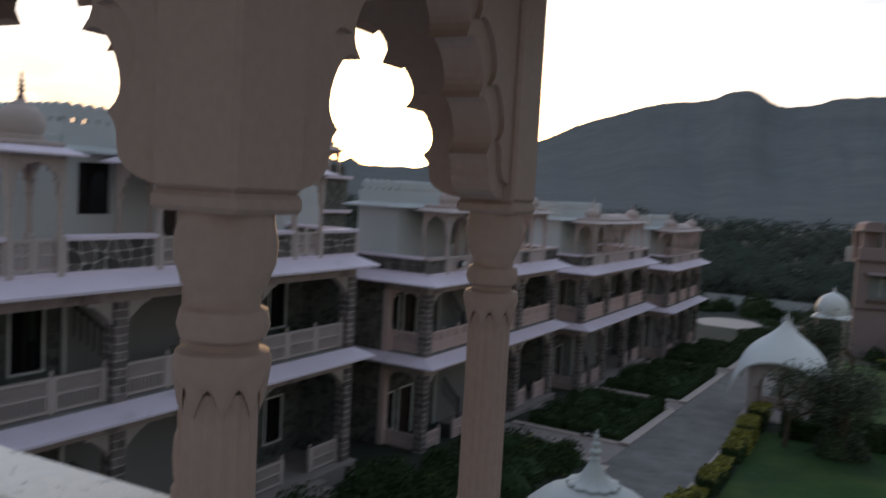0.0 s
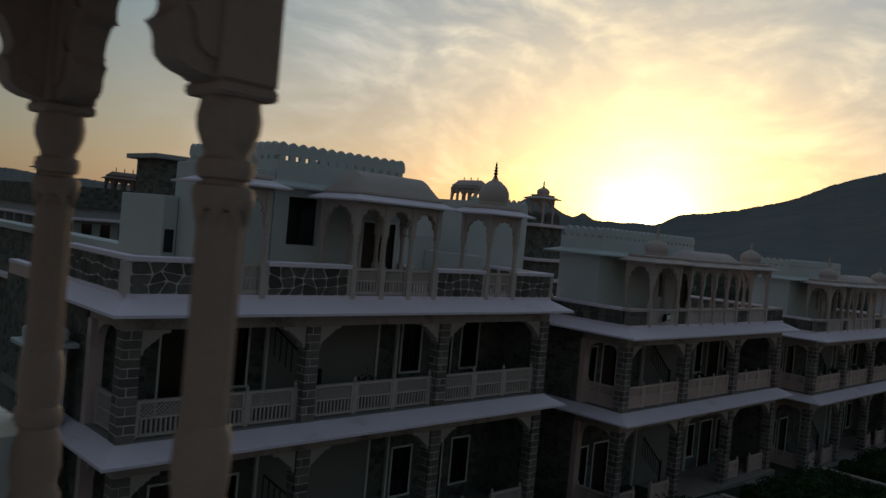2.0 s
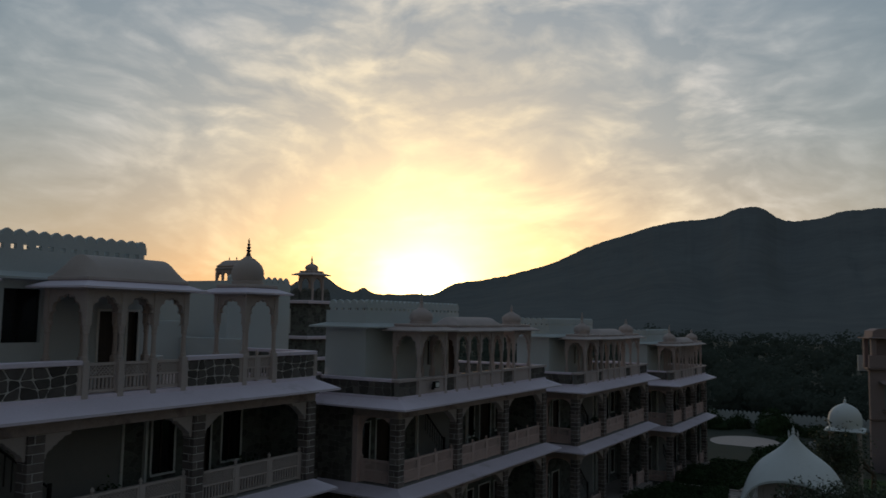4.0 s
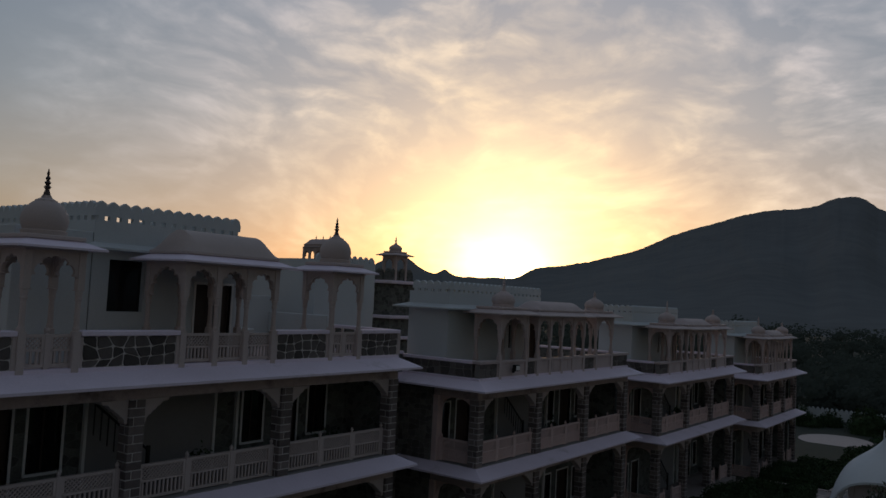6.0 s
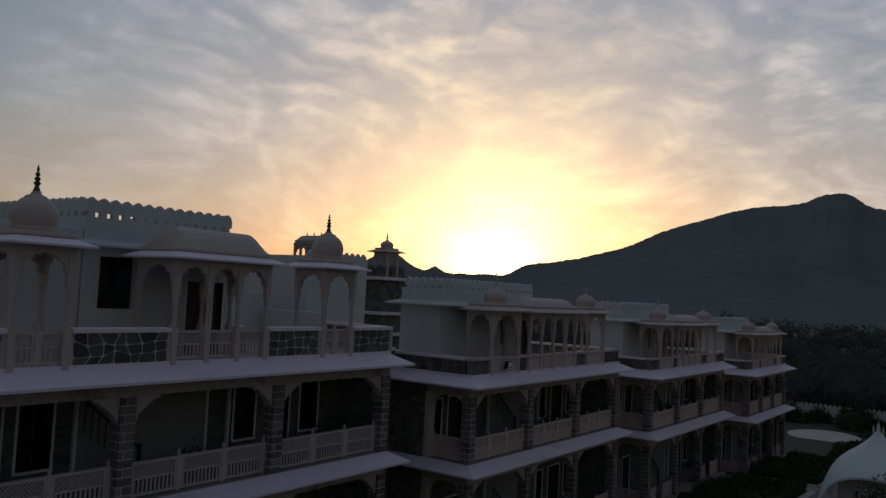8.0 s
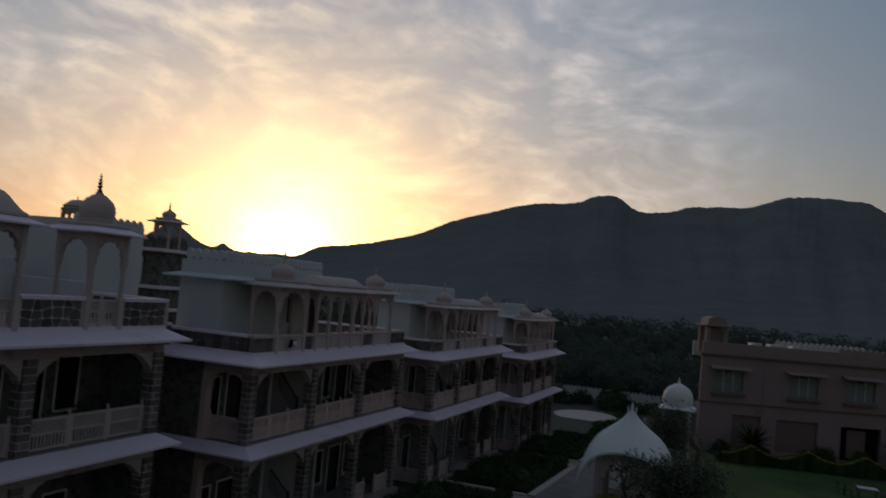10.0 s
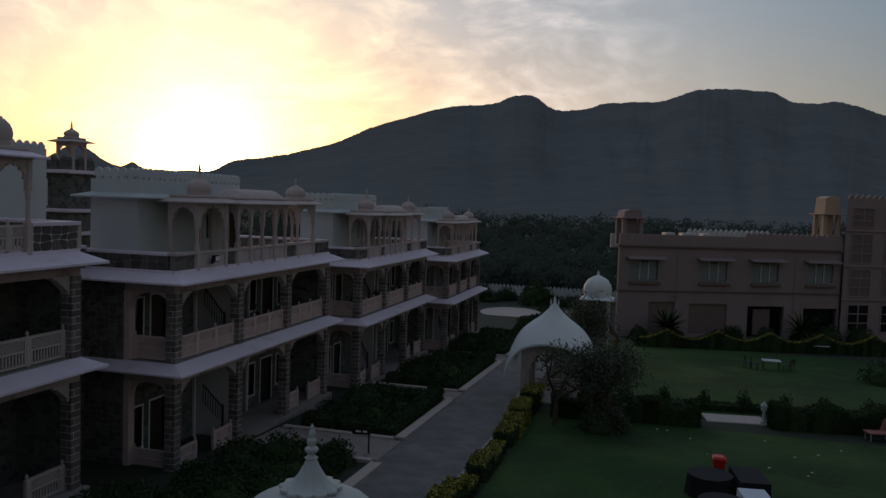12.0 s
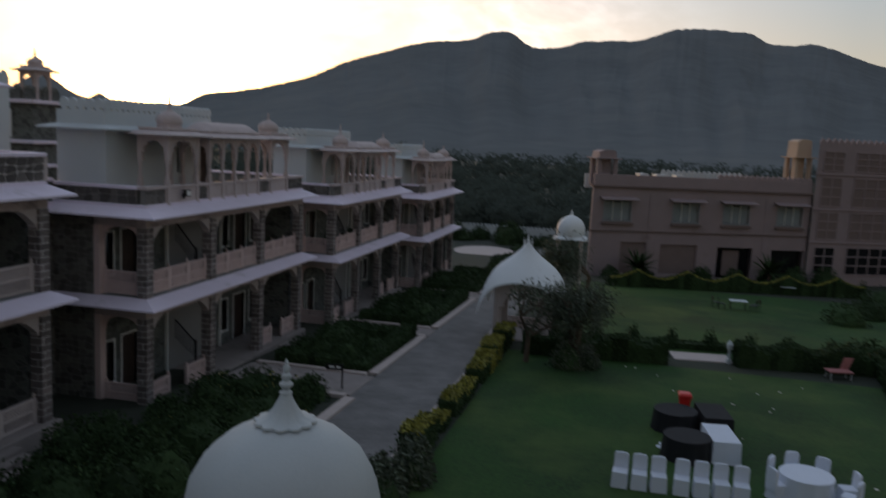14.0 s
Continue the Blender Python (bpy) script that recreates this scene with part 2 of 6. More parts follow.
M = dict(
    plaster=material("white_plaster", (0.52, 0.56, 0.575), 0.85, 0.07, 0.6, 25, 0.08, dirt=(0.52, 0.50, 0.48), dirt_at=0.68),
    pink=material("pink_sandstone_paint", (0.60, 0.46, 0.43), 0.8, 0.10, 1.2, 30, 0.1, dirt=(0.38, 0.30, 0.28), dirt_at=0.66),
    kioskstone=material("weathered_kiosk_stone", (0.50, 0.425, 0.415), 0.85, 0.14, 1.2, 30, 0.1, dirt=(0.34, 0.285, 0.275), dirt_at=0.62),
    cream=material("pale_carved_stone", (0.48, 0.415, 0.395), 0.8, 0.10, 1.2, 30, 0.1, dirt=(0.42, 0.36, 0.34), dirt_at=0.66),
    eave=material("pale_lime_eave", (0.75, 0.67, 0.78), 0.75, 0.08, 0.8, 22, 0.06, dirt=(0.46, 0.42, 0.44), dirt_at=0.66),
    beam=material("weathered_beam", (0.44, 0.36, 0.34), 0.85, 0.15, 1.5, 20, 0.1, dirt=(0.14, 0.11, 0.11), dirt_at=0.60),
    stone=material("grey_brown_ashlar", (0.165, 0.140, 0.133), 0.9, 0.22, 5, 45, 0.5, per_object=0.32),
    rubble=material("dark_rubble_stone", (0.105, 0.095, 0.088), 0.85, 0.3, 4, 40, 0.5, per_object=0.45),
    wallstone=stone_material("green_grey_wall_stone", (0.105, 0.113, 0.102), (0.150, 0.150, 0.142), 0.33),
    endstone=material("rough_end_stone", (0.125, 0.118, 0.105), 0.9, 0.25, 5, 40, 0.5, per_object=0.4),
    greymortar=material("grey_mortar", (0.19, 0.182, 0.168), 0.95, 0.15, 6, 60, 0.2),
    mortar=material("pale_mortar", (0.52, 0.49, 0.47), 0.95, 0.1, 6, 60, 0.2),
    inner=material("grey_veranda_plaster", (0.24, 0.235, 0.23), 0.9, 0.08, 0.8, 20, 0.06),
    trim=material("white_window_trim", (0.72, 0.72, 0.70), 0.6, 0.05, 3, 40, 0.04),
    pane=material("dark_window_glass", (0.012, 0.012, 0.014), 0.08, 0.0, 3, 10, 0.0, spec=0.5),
    door=material("dark_brown_door", (0.035, 0.022, 0.017), 0.45, 0.2, 3, 30, 0.08),
    curtain=material("pale_curtain", (0.26, 0.29, 0.30), 0.9, 0.12, 9, 40, 0.1),
    iron=material("black_iron", (0.02, 0.02, 0.021), 0.5, 0.1, 5, 40, 0.05, metal=0.6),
    kiosk=material("brown_sandstone", (0.315, 0.228, 0.188), 0.72, 0.10, 2.5, 50, 0.12, dirt=(0.24, 0.17, 0.138), dirt_at=0.64),
    marble=material("white_dome_paint", (0.46, 0.485, 0.48), 0.6, 0.06, 1.3, 30, 0.05, dirt=(0.40, 0.42, 0.42), dirt_at=0.68),
    lime=material("fresh_white_limewash", (0.72, 0.75, 0.76), 0.65, 0.05, 1.3, 30, 0.05, dirt=(0.55, 0.57, 0.57), dirt_at=0.68),
    finial=material("dark_finial_metal", (0.09, 0.07, 0.06), 0.5, 0.15, 6, 50, 0.05, metal=0.5),
    cap=material("speckled_white_coping", (0.86, 0.83, 0.77), 0.85, 0.07, 22, 90, 0.3, dirt=(0.03, 0.027, 0.025), dirt_at=0.655),
    pale=material("pale_blue_wall_paint", (0.40, 0.41, 0.42), 0.85, 0.06, 1.2, 30, 0.08),
    rose=material("rose_plaster", (0.31, 0.245, 0.25), 0.85, 0.10, 0.5, 20, 0.06, dirt=(0.23, 0.175, 0.17), dirt_at=0.66),
    # turret plaster tinted peach to stand in for low sun on it
    sunlit=material("sunlit_plaster", (0.50, 0.375, 0.285), 0.85, 0.08, 0.5, 20, 0.06),
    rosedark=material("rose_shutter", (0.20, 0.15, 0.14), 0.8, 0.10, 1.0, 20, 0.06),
    soil=material("dry_scrub_ground", (0.027, 0.033, 0.023), 1.0, 0.4, 0.05, 1.2, 0.3, dirt=(0.035, 0.042, 0.028), dirt_at=0.5),
    lawn=material("mown_lawn", (0.014, 0.051, 0.005), 0.95, 0.62, 0.22, 7, 0.6, dirt=(0.046, 0.086, 0.014), dirt_at=0.54),
    path=paver_material("grey_paver_path", (0.165, 0.158, 0.152)),
    sidepave=material("pinkish_grey_paving", (0.27, 0.235, 0.22), 0.85, 0.14, 1.5, 25, 0.15, dirt=(0.17, 0.15, 0.14), dirt_at=0.62),
    kerb=material("pinkish_kerb_stone", (0.47, 0.40, 0.37), 0.85, 0.12, 2, 30, 0.15),
    leaf=material("dark_shrub_leaf", (0.031, 0.054, 0.021), 0.8, 0.3, 2.0, 12, 0.0, per_object=0.45, spec=0.12),
    gold=material("golden_hedge_leaf", (0.23, 0.215, 0.030), 0.65, 0.3, 1.5, 12, 0.0, per_object=0.5),
    tree=material("grey_green_tree_leaf", (0.060, 0.076, 0.045), 0.7, 0.3, 1.5, 12, 0.0, per_object=0.45),
    bark=material("tree_bark", (0.10, 0.075, 0.055), 0.95, 0.3, 6, 40, 0.5),
    # hillside paled to blue-grey: the distance haze is put into the base colour
    hill=material("hazy_hillside", (0.152, 0.162, 0.164), 1.0, 0.14, 0.003, 0.02, 0.0, dirt=(0.188, 0.192, 0.187), dirt_at=0.60, spec=0.0),
    # far scrub leaf, its green greyed by haze put into the colour
    woods=material("hazy_scrub_leaf", (0.052, 0.064, 0.052), 0.95, 0.25, 0.01, 0.3, 0.0, per_object=0.10, spec=0.1),
    white=material("white_cloth", (0.64, 0.68, 0.76), 0.9, 0.05, 3, 60, 0.1),
    black=material("black_cloth", (0.012, 0.012, 0.014), 0.85, 0.2, 3, 60, 0.1),
    red=material("red_plastic", (0.55, 0.025, 0.02), 0.4, 0.08, 3, 30, 0.03),
    redseat=material("faded_red_seat", (0.36, 0.14, 0.13), 0.6, 0.12, 3, 30, 0.05),
    petal=material("pale_petal", (0.65, 0.62, 0.58), 0.8, 0.2, 5, 20, 0.0),
    flower=material("yellow_flower", (0.50, 0.44, 0.12), 0.8, 0.2, 5, 20, 0.0),
    grey=material("grey_unit_paint", (0.55, 0.56, 0.56), 0.5, 0.06, 3, 30, 0.03),
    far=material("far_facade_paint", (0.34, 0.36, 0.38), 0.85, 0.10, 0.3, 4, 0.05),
)


# ---- mesh tools ----
class Shape:
    """Vertices and faces gathered for one mesh."""

    def __init__(self):
        self.v, self.f = [], []

    def add(self, pts, faces):
        n = len(self.v)
        self.v += [tuple(p) for p in pts]
        self.f += [tuple(n + i for i in q) for q in faces]
        return self

    def box(self, x0, x1, y0, y1, z0, z1, c=0.0):
        """A box; c chamfers its edges."""
        if not c:
            return self.add([(x, y, z) for z in (z0, z1) for y in (y0, y1) for x in (x0, x1)],
                            [(0, 2, 3, 1), (4, 5, 7, 6), (0, 1, 5, 4), (2, 6, 7, 3), (0, 4, 6, 2), (1, 3, 7, 5)])
        pts, idx = [], {}
        for sx in (0, 1):
            for sy in (0, 1):
                for sz in (0, 1):
                    p = [(x0, x1)[sx], (y0, y1)[sy], (z0, z1)[sz]]
                    s = [(c, -c)[sx], (c, -c)[sy], (c, -c)[sz]]
                    for a in range(3):
                        q = [p[i] + (0 if i == a else s[i]) for i in range(3)]
                        idx[(sx, sy, sz, a)] = len(pts)
                        pts.append(q)
        faces = []
        for a in range(3):
            b, d = (a + 1) % 3, (a + 2) % 3
            for s in (0, 1):
                ring = []
                for u, w in ((0, 0), (1, 0), (1, 1), (0, 1)):
                    k = [0, 0, 0]
                    k[a], k[b], k[d] = s, u, w
                    ring.append(idx[(*k, a)])
                faces.append(tuple(ring if s else ring[::-1]))
            for u in (0, 1):
                for w in (0, 1):
                    k0, k1 = [0, 0, 0], [0, 0, 0]
                    k0[a], k0[b], k0[d] = 0, u, w
                    k1[a], k1[b], k1[d] = 1, u, w
                    faces.append((idx[(*k0, b)], idx[(*k1, b)], idx[(*k1, d)], idx[(*k0, d)]))
        for sx in (0, 1):
            for sy in (0, 1):
                for sz in (0, 1):
                    faces.append(tuple(idx[(sx, sy, sz, a)] for a in range(3)))
        return self.add(pts, faces)

    def lathe(self, profile, n=16, cx=0.0, cy=0.0, flute=0.0, turn=0.0):
        """A turned body from (radius, height) pairs, bottom first; flute: share by which every other edge is drawn in."""
        pts, faces = [], []
        for r, z in profile:
            for i in range(n):
                a = 2 * math.pi * i / n + turn
                k = r * (1 - flute * (i % 2))
                pts.append((cx + k * math.cos(a), cy + k * math.sin(a), z))
        for j in range(len(profile) - 1):
            for i in range(n):
                k = (i + 1) % n
                faces.append((j * n + i, j * n + k, (j + 1) * n + k, (j + 1) * n + i))
        faces.append(tuple(range(n))[::-1])
        faces.append(tuple((len(profile) - 1) * n + i for i in range(n)))
        return self.add(pts, faces)

    def prism(self, pts2, axis, a, b):
        """A flat outline drawn out along an axis: for x the outline is (y, z), for y (x, z), for z (x, y)."""
        def at(p, k):
            return {"x": (k, p[0], p[1]), "y": (p[0], k, p[1]), "z": (p[0], p[1], k)}[axis]
        n = len(pts2)
        pts = [at(p, a) for p in pts2] + [at(p, b) for p in pts2]
        return self.add(pts, [tuple(range(n))[::-1], tuple(range(n, 2 * n))] + [(i, (i + 1) % n, n + (i + 1) % n, n + i) for i in range(n)])

    def bar(self, p, q, r, n=6):
        """A round bar from p to q."""
        p, q = Vector(p), Vector(q)
        d = (q - p).normalized()
        u = d.orthogonal().normalized()
        w = d.cross(u)
        pts = [k + r * (math.cos(2 * math.pi * i / n) * u + math.sin(2 * math.pi * i / n) * w) for k in (p, q) for i in range(n)]
        return self.add(pts, [(i, (i + 1) % n, n + (i + 1) % n, n + i) for i in range(n)] + [tuple(range(n))[::-1], tuple(range(n, 2 * n))])

    def move(self, m):
        self.v = [tuple(m @ Vector(p)) for p in self.v]
        return self

    def mesh(self, name, mat, smooth=False):
        me = bpy.data.meshes.new(name)
        me.from_pydata(self.v, [], self.f)
        me.materials.append(mat)
        if smooth:
            me.polygons.foreach_set("use_smooth", [True] * len(me.polygons))
            me.set_sharp_from_angle(angle=radians(38))
        if len(self.f) < 20000:
            bm = bmesh.new()
            bm.from_mesh(me)
            bmesh.ops.recalc_face_normals(bm, faces=bm.faces)
            bm.to_mesh(me)
            bm.free()
        return me


def part(name, shape, mat, parent=None, label="", smooth=False):
    """Links a shape, or a finished mesh, as one object under its thing."""
    me = shape if isinstance(shape, bpy.types.Mesh) else shape.mesh(name, M[mat], smooth)
    ob = new(name, me)
    if parent:
        ob.parent = parent
    return tagged(ob, label)


def thing(name, m, label, category, group="", kind=""):
    ob = new(name)
    ob.empty_display_size = 0.2
    ob.matrix_world = m
    return tagged(ob, label, category, group, kind)


def gz(y):
    """Height of the gently falling ground."""
    return 0.77 - 0.041 * min(max(y, -10.0), 92.0)


def arch_panel(width, zs, ztop, hw, hh, thick, lobes=7, cusp=0.16, axis="y", step=6, side=None):
    """A slab with a cusped arch cut out, from -width/2 to width/2 along an axis, over the spring height zs.
    side: the cusps of one half, lowest first; the arch then starts with a rounded foot."""
    if side:
        lobes = 2 * len(side) + 1
    n = lobes * step
    inner, outer = [], []
    H = ztop - zs
    c = 1 - cusp
    knots = [(hw * c * math.cos(math.pi * k / lobes), hh * c * math.sin(math.pi * k / lobes) ** 0.9 if 0 < k < lobes else 0.0) for k in range(lobes + 1)]
    if side:
        knots = [(width / 2, 0.0)] + list(side) + [(-x, z) for x, z in reversed(side)] + [(-width / 2, 0.0)]
    for i in range(n + 1):
        k, t = min(i // step, lobes - 1), (i - min(i // step, lobes - 1) * step) / step
        (ax, az), (bx, bz) = knots[k], knots[k + 1]
        dx, dz = bx - ax, bz - az
        bulge = 0.36 * math.sin(math.pi * t) ** 0.7 if 0 < t < 1 else 0.0
        u = t - 0.10 * math.sin(2 * math.pi * t)
        px, pz = ax + dx * u + dz * bulge, az + dz * u - dx * bulge
        if side and k in (0, lobes - 1):
            # rounded foot, then a short cove up to the first cusp
            v = t if k == 0 else 1 - t
            fx, fz = side[0][0] + 0.022, side[0][1] * 0.5
            if v <= 0.5:
                px, pz = width / 2 - (width / 2 - fx) * math.sin(math.pi * v), fz * (1 - math.cos(math.pi * v))
            else:
                w = (v - 0.5) * 2
                px, pz = fx + (side[0][0] - fx) * w ** 3, fz + (side[0][1] - fz) * w
            px = px if k == 0 else -px
        inner.append((px, zs + max(pz, 0.0)))
        a = math.atan2(max(pz, 0.0), px)
        ca, sa = math.cos(a), math.sin(a)
        k = min((width / 2) / max(abs(ca), 1e-6), H / max(sa, 1e-6))
        outer.append((k * ca, zs + k * sa))
    # keep the two upper corners square
    for sgn in (1, -1):
        j = min(range(n + 1), key=lambda i: abs(outer[i][0] - sgn * width / 2) + abs(outer[i][1] - ztop))
        outer[j] = (sgn * width / 2, ztop)
    s = Shape()
    t = thick / 2
    pts = []
    for k in (-t, t):
        for p in inner + outer:
            pts.append((k, p[0], p[1]) if axis == "y" else (p[0], k, p[1]))
    m = n + 1
    faces = []
    for i in range(n):
        faces.append((i, i + 1, m + i + 1, m + i))
        faces.append((2 * m + i, 3 * m + i, 3 * m + i + 1, 2 * m + i + 1))
        faces.append((i, 2 * m + i, 2 * m + i + 1, i + 1))
        faces.append((m + i, m + i + 1, 3 * m + i + 1, 3 * m + i))
    faces.append((0, m, 3 * m, 2 * m))
    faces.append((n, 2 * m + n, 3 * m + n, m + n))
    return s.add(pts, faces)


def foliage(rng, count, where, size, flat=0.0):
    """Loose small leaves; where() gives a place and a leaf is a bent quad."""
    s = Shape()
    for _ in range(count):
        p = Vector(where())
        a = Vector((rng.gauss(0, 1), rng.gauss(0, 1), rng.gauss(0, 1) * (1 - flat))).normalized()
        b = a.orthogonal().normalized()
        b = (b + a.cross(b) * rng.uniform(-1, 1)).normalized()
        k = size * rng.uniform(0.6, 1.4)
        n = len(s.v)
        s.v += [tuple(p - a * k), tuple(p + b * k * 0.42), tuple(p + a * k), tuple(p - b * k * 0.42)]
        s.f.append((n, n + 1, n + 2, n + 3))
    return s


# ---- ground, roads and distance ----
def ground_sheet():
    xs = [-5200, -900, -300, -80, -30, 0, 30, 80, 300, 900, 5200]
    ys = [-900, -200, -10, 10, 30, 50, 70, 92, 120, 300, 900, 5200]
    s = Shape()
    s.v = [(x, y, gz(y)) for y in ys for x in xs]
    n = len(xs)
    s.f = [(j * n + i, j * n + i + 1, (j + 1) * n + i + 1, (j + 1) * n + i) for j in range(len(ys) - 1) for i in range(n - 1)]
    tagged(part("ground", s, "soil"), "dark dry scrubby ground falling gently to the plain", "ground", kind="structure")


def strip(name, x0, x1, y0, y1, lift, mat, label, category, drop=0.25):
    """A slab laid on the falling ground."""
    s = Shape()
    n = max(1, int((y1 - y0) / 8))
    for j in range(n):
        a, b = y0 + (y1 - y0) * j / n, y0 + (y1 - y0) * (j + 1) / n
        za, zb = gz(a), gz(b)
        s.add([(x0, a, za - drop), (x1, a, za - drop), (x1, b, zb - drop), (x0, b, zb - drop), (x0, a, za + lift), (x1, a, za + lift), (x1, b, zb + lift), (x0, b, zb + lift)],
              [(4, 5, 6, 7), (0, 4, 7, 3), (1, 2, 6, 5)] + ([(0, 1, 5, 4)] if j == 0 else []) + ([(3, 7, 6, 2)] if j == n - 1 else []))
    return tagged(part(name, s, mat), label, category, kind="structure")


def ridge(az):
    """Height angle of the hill line, in degrees, by bearing."""
    e = 1.63
    for c, w, k in ((-30.53, 0.66, 0.83), (-26.52, 2.87, 1.09), (-21.54, 2.54, 2.25), (-16.67, 2.45, 1.33), (-10.81, 0.96, 0.82), (-8.11, 0.7, -1.18), (-4.68, 1.15, 0.68),
                    (1.2, 1.03, 0.89), (5.83, 2.05, -0.29), (7.74, 0.55, -0.74), (10.4, 0.48, 0.28), (13.09, 2.12, -1.8), (19, 3, -1.0), (33, 8, -2.0)):
        e += k * 0.5 * (1 + math.tanh((az - c) / w))
    for c, w, k in ((-39.9, 1.7, 1.45), (-36.43, 0.45, 0.42), (-62, 14, -0.7)):
        e += k * math.exp(-((az - c) / w) ** 2)
    return max(e, 0.4)


def hill_point(az, u):
    """A point of the range by bearing and by share of the way from its foot (0) over the crest (0.85) to the back (1)."""
    e = ridge(az) + 0.07 * noise.noise((az * 0.9, 3.1, 0)) + 0.05 * noise.noise((az * 3.5, 9, 0)) + 0.025 * noise.noise((az * 14, 2, 0)) + u * u * (0.022 * noise.noise((az * 5.3, 8, 0)) + 0.034 * noise.noise((az * 2.3 + 7, 8, 0)) + 0.030 * abs(noise.noise((az * 4.1, 5, 0))))
    H = 3000 * math.tan(radians(e)) + 13
    if u <= 0.85:
        k = u / 0.85
        r = 560 + 2440 * k
        # spurs and gullies run down the slope and fade towards the crest
        sp = noise.noise((az * 0.16, k * 0.7, 4)) * 0.30 + noise.noise((az * 0.5 + k * 1.2, k * 0.8, 7)) * 0.16
        gully = abs(noise.noise((az * 0.7 + k * 3.0, k * 2.0, 11))) * 0.04 + abs(noise.noise((az * 1.6 - k * 4.0, k * 3.0, 17))) * 0.015
        h = H * (k ** 1.7) * (1 + sp * (1 - k) * 1.6 - gully * 4 * k * (1 - k))
    else:
        k = (u - 0.85) / 0.15
        r, h = 3000 + 1200 * k, H * (1 - 0.8 * k)
    a = radians(az)
    return Vector((r * math.sin(a), r * math.cos(a), -3 + max(h, 0)))


def mountains():
    s = Shape()
    cols, rows = 1900, 64
    for j in range(rows + 1):
        for i in range(cols + 1):
            p = hill_point(-100 + 190 * i / cols, j / rows)
            s.v.append((p.x, p.y, p.z - (2 if j == 0 else 0)))
    n = cols + 1
    s.f = [(j * n + i, j * n + i + 1, (j + 1) * n + i + 1, (j + 1) * n + i) for j in range(rows) for i in range(cols)]
    # the hill colour carries the haze in front of the range
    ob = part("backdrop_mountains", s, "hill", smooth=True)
    tagged(ob, "long wooded mountain ridge with rounded peaks, distance haze in its colour", "mountain", kind="structure")


ground_sheet()
mountains()
strip("path", -10.3, -6.75, 8, 100, 0.03, "path", "grey paved garden path with worn joints", "path")
strip("lawn", -5.6, 40, 8, 42.0, 0.02, "lawn", "mown green lawn with worn patches", "lawn")
strip("lawn_far", -4.0, 40, 45.6, 74.5, 0.02, "lawn", "mown green lawn beyond the clipped hedges", "lawn")
for x, a, b in ((-9.95, 6, 29.7), (-10.3, 33.7, 42.6), (-10.3, 45.4, 57.5), (-10.3, 60.5, 74)):
    strip("kerb", x - 0.45, x, a, b, 0.12, "kerb", "pinkish stone kerb along the path", "kerb")
strip("kerb", -6.75, -6.5, 10, 46, 0.10, "kerb", "narrow stone kerb beside the golden hedge", "kerb")
for a, b in ((30.1, 33.3), (42.95, 45.0), (57.9, 60.0)):
    strip("pavement", -16.2, -10.3, a, b, 0.06, "sidepave", "pinkish paved side path leading to the verandas", "pavement")
    strip("kerb", -16.0, -10.45, a - 0.35, a, 0.14, "kerb", "low stone border of the side path", "kerb")
    strip("kerb", -16.0, -10.75, b, b + 0.35, 0.14, "kerb", "low stone border of the side path", "kerb")


# ---- the hotel blocks ----
PW = 0.43          # pillar width
F1 = 3.70          # first floor level over the block's zero
ROOF = 7.02
RNG = random.Random(7)


def rail_frame(w, h):
    """The border and middle rail of a pierced panel that lies along y from 0 to w."""
    s = Shape()
    t = 0.05
    for a, b in ((0, 0.07), (h - 0.07, h), (h * 0.48, h * 0.48 + 0.05)):
        s.box(-t, t, 0, w, a, b)
    for a, b in ((0, 0.06), (w - 0.06, w)):
        s.box(-t, t, a, b, 0.07, h - 0.07)
    return s


def rail_bars(w, h, dense):
    """The upright bars of the lower half, each a shape of its own."""
    n = max(3, int(w / (0.085 if dense else 0.115)))
    k = 0.028 if dense else 0.022
    return [Shape().box(-0.025, 0.025, w * i / n - k, w * i / n + k, 0.07, h * 0.48) for i in range(1, n)]


def rail_lattice(w, h):
    """The crossed strips of the upper half."""
    s = Shape()
    z0, z1 = h * 0.48 + 0.05, h - 0.07
    k = z1 - z0
    gap = 0.105
    lo, hi = 0.06, w - 0.06
    for i in range(-int(k / gap) - 1, int(w / gap) + 2):
        for sg in (1, -1):
            ya = i * gap
            t0, t1 = max(0.0, (lo - ya) / k), min(1.0, (hi - ya) / k)
            if t1 - t0 < 0.08:
                continue
            pa, pb = (ya + t0 * k, z0 + t0 * k), (ya + t1 * k, z0 + t1 * k)
            if sg < 0:
                pa, pb = (pa[0], z1 - t0 * k), (pb[0], z1 - t1 * k)
            e = 0.016
            s.prism([(pa[0] - e, pa[1]), (pa[0] + e, pa[1]), (pb[0] + e, pb[1]), (pb[0] - e, pb[1])], "x", -0.02 * sg - 0.003, 0.02 * sg + 0.006)
    return s


PANELS, POSTS = {}, {}


